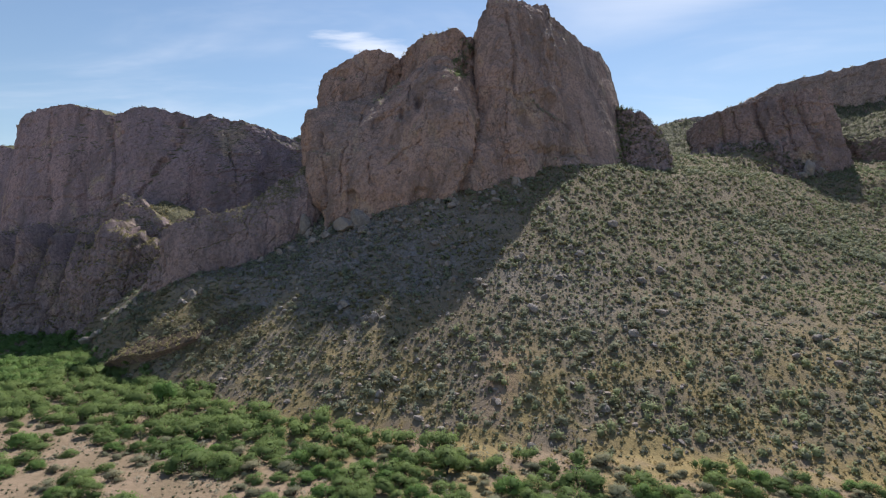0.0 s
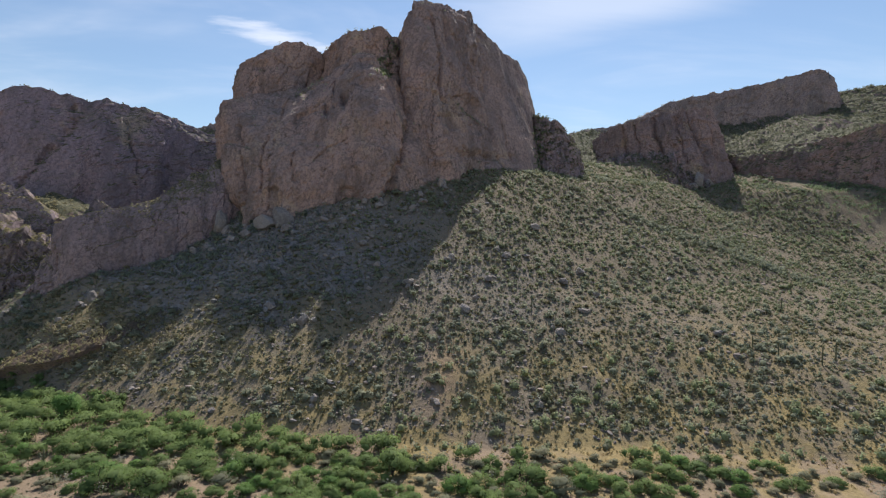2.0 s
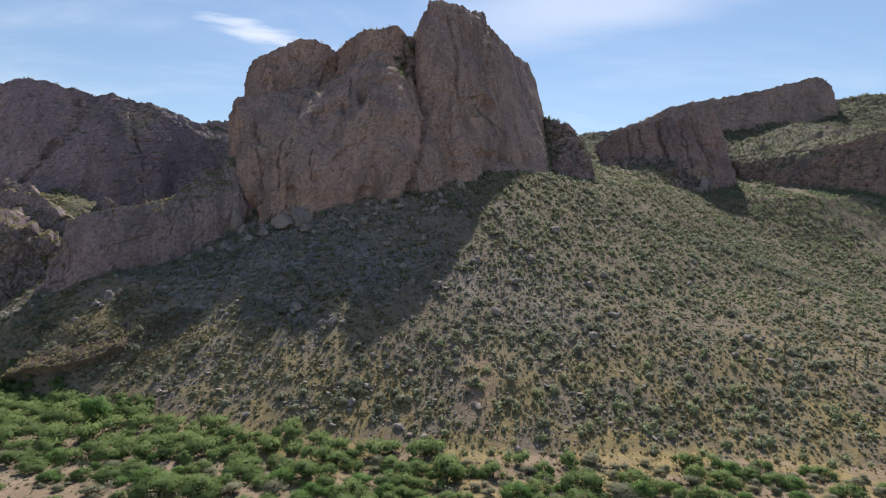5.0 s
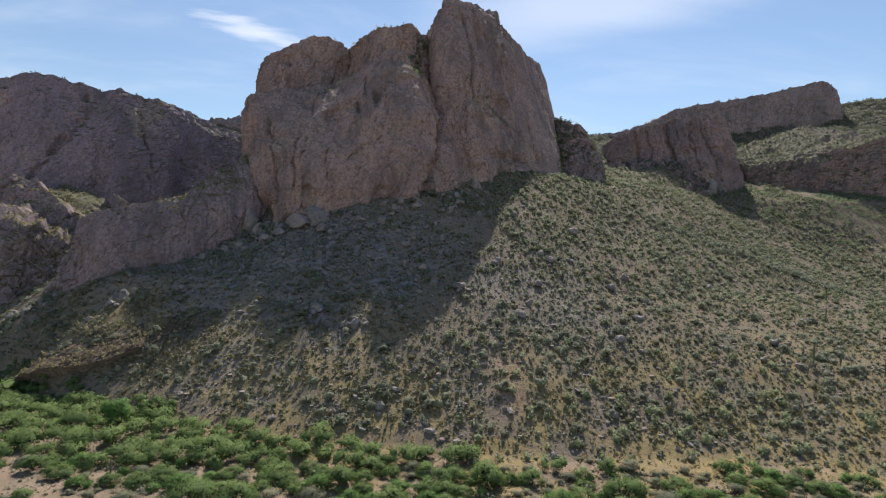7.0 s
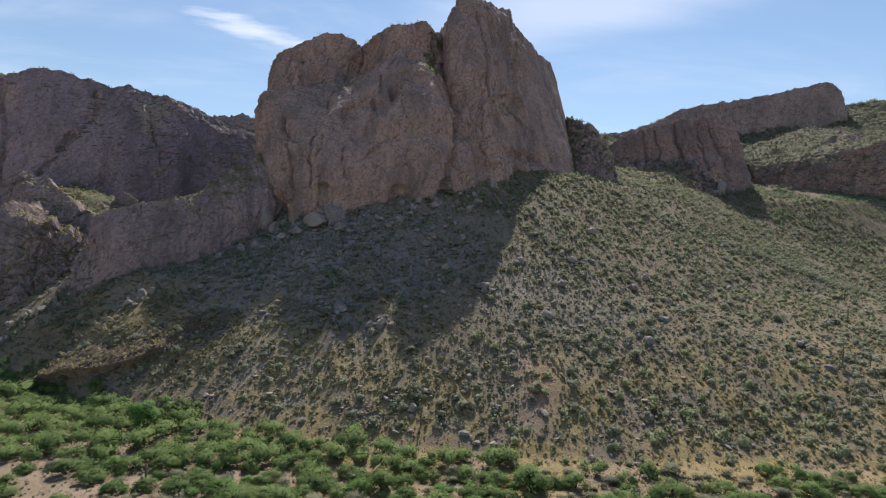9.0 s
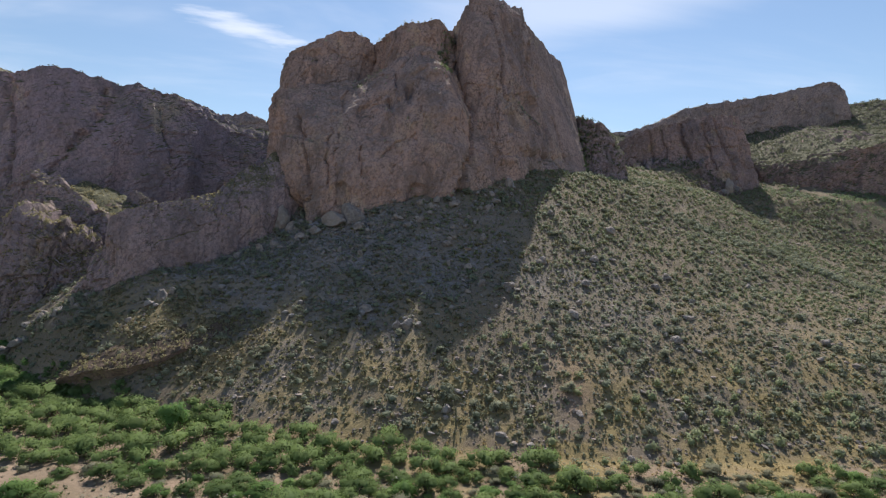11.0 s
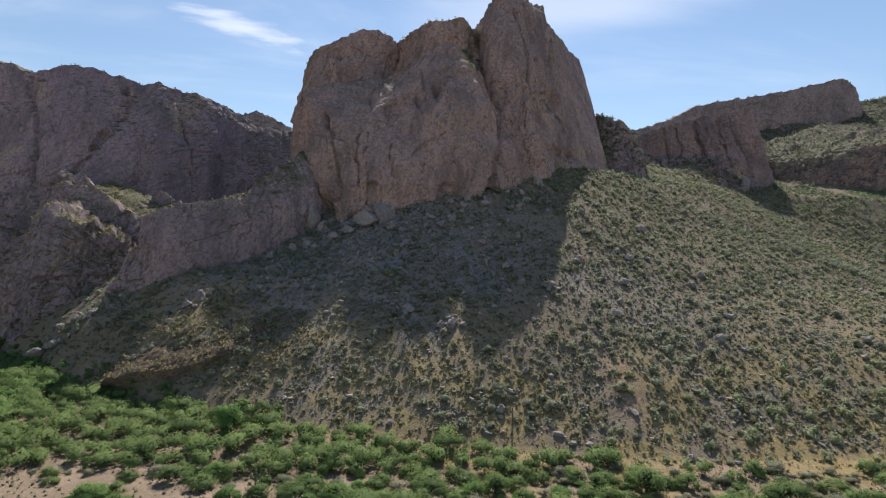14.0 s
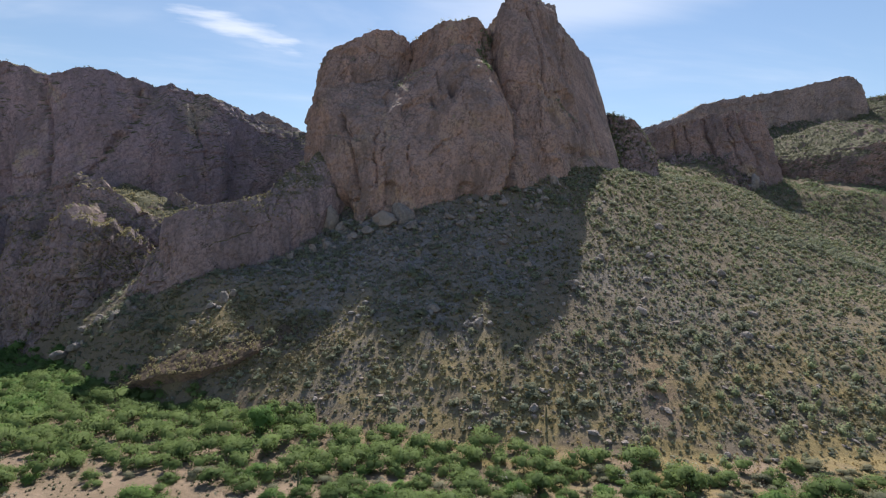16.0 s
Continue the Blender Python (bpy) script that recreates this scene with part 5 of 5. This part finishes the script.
    shelf = rooted(37 + 16 * k, 104.5 - 6.5 * k + cleft.uniform(-0.5, 1.6, 40))
    k = cleft.random(45)
    shoulder = rooted(-31 + 12 * k, 108 + 8 * k + cleft.normal(size=45) * 1.6)
    k = cleft.random(170)
    gully = rooted(np.interp(k, [0, 0.4, 1], [84, 90, 94]) + cleft.normal(size=170) * 2.2, np.interp(k, [0, 0.4, 1], [80, 92, 112]) + cleft.normal(size=170) * 2.0)
    rng = np.random.default_rng(12)
    spots = np.concatenate([tuft, gully])
    w = rng.uniform(1.0, 2.6, len(spots))
    thicket("cleft_shrubs", "green shrubs crowded in the clefts of the butte", "shrubs", MAT_CLEFT, spots, w, w * 0.8, 26, 0.42, 62, 2)
    spots = np.concatenate(PERCHES + [shelf, shoulder])
    w = rng.uniform(0.7, 2.0, len(spots))
    thicket("ledge_shrubs", "green shrubs rooted on the cliff ledges and rims", "shrubs", MAT_BUSH, spots, w, w * 0.8, 14, 0.42, 63)
    spots = np.concatenate(RIM)
    w = rng.uniform(0.6, 1.9, len(spots))
    thicket("rim_shrubs", "dark olive shrubs along the canyon wall's rim", "shrubs", MAT_DUSKY, spots, w, w * 0.75, 11, 0.42, 69, 1)
    spots = np.concatenate(CRAGGY)
    w = rng.uniform(0.4, 1.5, len(spots))
    thicket("crag_shrubs", "dry yellowish shrubs and grass on the sunlit crags", "shrubs", MAT_OLIVE, spots, w, w * 0.7, 9, 0.4, 64, 1)
    # scrub on the terrace, thickest close under the mesa's rim
    spots = np.concatenate(LUSH)
    w = rng.uniform(0.9, 2.6, len(spots))
    thicket("terrace_scrub", "grey-green scrub covering the terrace under the mesa rim", "shrubs", MAT_DUSKY, spots, w, w * 0.7, 7, 0.66, 68, 1)


plant_slope()


def plant_palo_verde():
    """Small trees on the slope and dark bushes in the shade of the cliff foot."""
    kinds = [make_tree("palo_verde_tree", "small olive-green palo verde tree rooted on the talus slope", "tree", "palo verdes on the slope", MAT_BUSH, MAT_BARK,
                       woody_plant(170 + k, 2.5 + 0.3 * k, 3.8, 12, 800, 0.25, 0.1, 7)) for k in range(3)]
    rng = np.random.default_rng(71)
    spots = [(-58, 214), (-51, 212), (-47, 207.5), (-61, 211), (-55, 209), (-42, 205), (-66, 207), (-74, 203), (-24, 205), (-8, 204), (2, 203), (10, 206), (-100, 201), (-92, 200)]
    while len(spots) < 120:
        x, y = rng.uniform(-110, 170), rng.uniform(105, 240)
        q = y - float(toe(x)[0])
        if q > 4 and rng.random() < 0.25 + 0.75 * math.exp(-(q / 45) ** 2):
            spots.append((x, y))
    for i, (x, y) in enumerate(spots):
        if i < 3:
            kinds[i].matrix_basis = planted(x, y, 0, 1.0, 0.15)
        else:
            copy_thing(kinds[i % 3], planted(x, y, rng.uniform(0, 360), rng.uniform(0.55, 1.15), 0.15))


plant_palo_verde()


# ---------------------------------------------------------------- stones
def lump_mesh(name, seed, sub, squash, material):
    bm = bmesh.new()
    bmesh.ops.create_icosphere(bm, subdivisions=sub, radius=1.0)
    rng = np.random.default_rng(seed)
    cuts = [(Vector(rng.normal(size=3)).normalized(), rng.uniform(0.58, 0.85)) for _ in range(13)]
    for v in bm.verts:
        p = v.co.copy()
        for n, d in cuts:
            over = p.dot(n) - d
            if over > 0:
                p -= n * over
        p *= 1 + 0.16 * noise.noise(p * 1.7 + Vector((seed, 0, 0))) + 0.06 * noise.noise(p * 5 + Vector((0, seed, 0)))
        v.co = Vector((p.x * squash[0], p.y * squash[1], p.z * squash[2]))
    me = bpy.data.meshes.new(name)
    bm.to_mesh(me)
    bm.free()
    me.materials.append(material)
    return me


def place_boulders():
    kinds = [lump_mesh("boulder", 300 + k, 3, sq, MAT_BOULDER) for k, sq in enumerate([(1, 0.8, 0.7), (0.9, 0.8, 1.0), (1.2, 0.8, 0.6), (0.8, 0.7, 1.35), (1, 1, 0.8)])]
    small = [lump_mesh("boulder", 300 + k, 2, sq, MAT_BOULDER) for k, sq in enumerate([(1, 0.8, 0.7), (0.9, 0.8, 1.0), (1.2, 0.8, 0.6), (0.8, 0.7, 1.35), (1, 1, 0.8)])]
    # the ones that stand out: x, y, size, kind
    known = [(-56, 217, 4.8, 3), (-38, 205, 5.0, 0), (-32, 205.5, 5.4, 1), (-44, 203, 2.8, 0), (-62, 205, 2.0, 1), (-57.5, 204, 2.0, 4), (-49, 203, 2.4, 0), (35, 161.6, 1.7, 0), (-20, 153.6, 2.0, 1), (-17, 153, 1.3, 0), (-22.5, 155, 1.4, 4),
             (49, 138, 1.8, 0), (-6.4, 135.6, 1.1, 4), (18, 109, 1.2, 0), (26, 106, 1.0, 2), (84, 127.5, 1.4, 2), (-87, 186, 2.2, 1), (-90, 184.5, 1.8, 0), (-84.5, 187.5, 1.6, 4), (-88, 183, 1.3, 2), (-132, 204, 3.0, 2), (24, 170, 1.8, 2),
             (10, 159, 1.4, 4), (3, 163, 1.6, 1), (60, 148, 1.6, 2), (202, 296, 5.0, 3), (195, 292, 3.5, 0), (210, 298, 3.5, 4)]
    rng = np.random.default_rng(21)
    # pale blocks in the sunlit gully under the crags
    known += [(-134 + 20 * k + rng.normal() * 1.2, 206 - 3 * k + rng.normal() * 1.5, 0.5 + rng.gamma(2.0, 0.35), int(rng.choice([0, 1, 2, 4]))) for k in rng.random(22)] + [(-135.5, 205.5, 3.2, 2)]
    spots = [(x, y, s, k, True) for x, y, s, k in known]
    # rubble fallen along the foot of the butte
    for _ in range(60):
        x = rng.uniform(-56, 34)
        foot = float(np.interp(x, [-56, -45, -30, 4, 14, 26, 40], [221, 208, 206, 205, 209, 214, 225]))
        spots.append((x, foot - 1 - rng.gamma(1.6, 5.0), 0.5 + rng.gamma(2.0, 0.35), int(rng.choice([0, 1, 2, 4])), False))
    tries = 0
    while len(spots) < 300 and tries < 9000:
        tries += 1
        x, y = rng.uniform(-110, 120), rng.uniform(105, 235)
        q = y - float(toe(x)[0])
        dense = 0.4 * math.exp(-((x + 5) / 40) ** 2 - ((q - 8) / 10) ** 2) + math.exp(-((x + 30) / 45) ** 2 - ((q - 80) / 22) ** 2) + 0.35 * math.exp(-((x - 25) / 30) ** 2 - ((y - 163) / 20) ** 2) + 0.03
        if q < 1 or rng.random() > dense:
            continue
        spots.append((x, y, 0.5 + rng.gamma(2.0, 0.3), int(rng.choice([0, 2, 4])), False))
    for x, y, s, k, big in spots:
        ob = new("boulder", (kinds if s > 1.3 else small)[k])
        ob.matrix_basis = pose(x, y, float(height([x], [y])[0]) + s * 0.25, rng.uniform(-15, 15), rng.uniform(-15, 15), rng.uniform(0, 360)) @ Matrix.Diagonal((s, s, s, 1))
        tagged(ob, "large weathered grey-brown boulder resting on the talus slope" if s > 1.5 else "grey-brown boulder lying on the talus slope", "boulder", "boulders on the slope")


place_boulders()


def scatter_stones(name, label, material, keep, tries, most, small, spread, seed):
    """Loose stones on the slope, in one mesh."""
    rng = np.random.default_rng(seed)
    v0, f0 = ball(1)
    f0 = f0[v0[f0][:, :, 2].max(axis=1) > 0]
    spots, _ = slope_spots(tries, seed + 1, -130, 200, 100, 250, keep)
    spots = spots[:most]
    n = len(spots)
    s = small + rng.gamma(1.3, spread, n)
    shape = rng.uniform(0.55, 1.25, (n, 1, 3)) * s[:, None, None]
    jit = 1 + rng.uniform(-0.25, 0.25, (n, len(v0), 1))
    a = rng.uniform(0, 2 * np.pi, n)
    v = v0[None] * jit * shape
    ca, sa = np.cos(a)[:, None], np.sin(a)[:, None]
    v = np.stack([v[..., 0] * ca - v[..., 1] * sa, v[..., 0] * sa + v[..., 1] * ca, v[..., 2] * 0.75], 2)
    v = v + spots[:, None, :] + np.array([0, 0, 0.05])
    f = f0[None] + (np.arange(n) * len(v0))[:, None, None]
    tagged(new(name, raw_mesh(name, v.reshape(-1, 3), f.reshape(-1, 3), material)), label, "stones", kind="stuff")


def strewn(x, y):
    q = y - toe(x)
    p = np.stack([x, y, x * 0], 1)
    return step(q, -1, 3) * np.clip(0.13 + 0.45 * fbm(p / 9, 3, 93) + 0.25 * np.exp(-((x + 10) / 50) ** 2 - ((q - 9) / 10) ** 2), 0, 1)


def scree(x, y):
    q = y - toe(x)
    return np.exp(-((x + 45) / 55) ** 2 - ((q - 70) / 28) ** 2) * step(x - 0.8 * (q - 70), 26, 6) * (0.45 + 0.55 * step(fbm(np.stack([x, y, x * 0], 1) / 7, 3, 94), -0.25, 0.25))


scatter_stones("talus_stones", "loose grey and brown stones strewn over the slope", MAT_TALUS, strewn, 60000, 7500, 0.12, 0.14, 33)
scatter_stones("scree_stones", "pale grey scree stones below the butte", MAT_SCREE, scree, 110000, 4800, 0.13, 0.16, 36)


# ---------------------------------------------------------------- saguaros
def ribbed_column(points, radii, ribs=9):
    """A fluted cactus stem with a rounded tip."""
    pts = np.asarray(points, float)
    ring = np.linspace(0, 2 * np.pi, ribs * 2, endpoint=False)
    flute = np.where(np.arange(ribs * 2) % 2, 0.8, 1.0)
    vs, n = [], ribs * 2
    for i, p in enumerate(pts):
        t = pts[min(i + 1, len(pts) - 1)] - pts[max(i - 1, 0)]
        t /= np.linalg.norm(t) + 1e-9
        a = np.cross(t, (0.2, 1.0, 0.1))
        a /= np.linalg.norm(a)
        b = np.cross(t, a)
        vs.append(p + radii[i] * flute[:, None] * (np.cos(ring)[:, None] * a + np.sin(ring)[:, None] * b))
    f = [(i * n + j, i * n + (j + 1) % n, (i + 1) * n + (j + 1) % n, (i + 1) * n + j) for i in range(len(pts) - 1) for j in range(n)]
    return np.concatenate(vs), np.array(f)


def saguaro(tall, arms, seed):
    rng = np.random.default_rng(seed)
    base = new("saguaro_cactus")
    tagged(base, "tall green saguaro cactus with raised arms on the slope" if arms else "single tall green saguaro column on the slope", "cactus", "saguaros")
    hs = np.array([-0.3, 0.3, 0.3 * tall, 0.6 * tall, 0.9 * tall, 0.965 * tall, 0.99 * tall, tall])
    rs = np.array([0.14, 0.15, 0.17, 0.18, 0.16, 0.12, 0.07, 0.01])
    part("trunk", raw_mesh("trunk", *ribbed_column([(0.02 * h * math.sin(h), 0, h) for h in hs], rs), MAT_CACTUS, flat=False), base)
    for k in range(arms):
        a = rng.uniform(0, 2 * np.pi)
        h = tall * rng.uniform(0.35, 0.6)
        up = tall * rng.uniform(0.2, 0.35)
        out = [(0.0, 0), (0.45, 0.05), (0.7, 0.3), (0.75, 0.7), (0.75, up * 0.8), (0.75, up * 0.96), (0.75, up)]
        part("arm", raw_mesh("arm", *ribbed_column([(math.cos(a) * d, math.sin(a) * d, h + z) for d, z in out], [0.15, 0.16, 0.17, 0.17, 0.16, 0.1, 0.01], 7), MAT_CACTUS, flat=False), base)
    return base


def place_saguaros():
    # x, y, height, arms
    rng = np.random.default_rng(44)
    known = [(96, 124, 5.2, 1), (114, 117, 5.2, 0), (109, 116, 4.6, 0), (101, 121, 4.0, 0), (-64, 113.5, 3.4, 2), (-14, 124, 3.8, 0), (45, 150, 3.6, 0), (150, 170, 4.4, 1), (128, 150, 4.2, 0)]
    for i, (x, y, h, arms) in enumerate(known):
        ob = saguaro(h, arms, 60 + i)
        ob.matrix_basis = planted(x, y, rng.uniform(0, 360), 1.0)


place_saguaros()
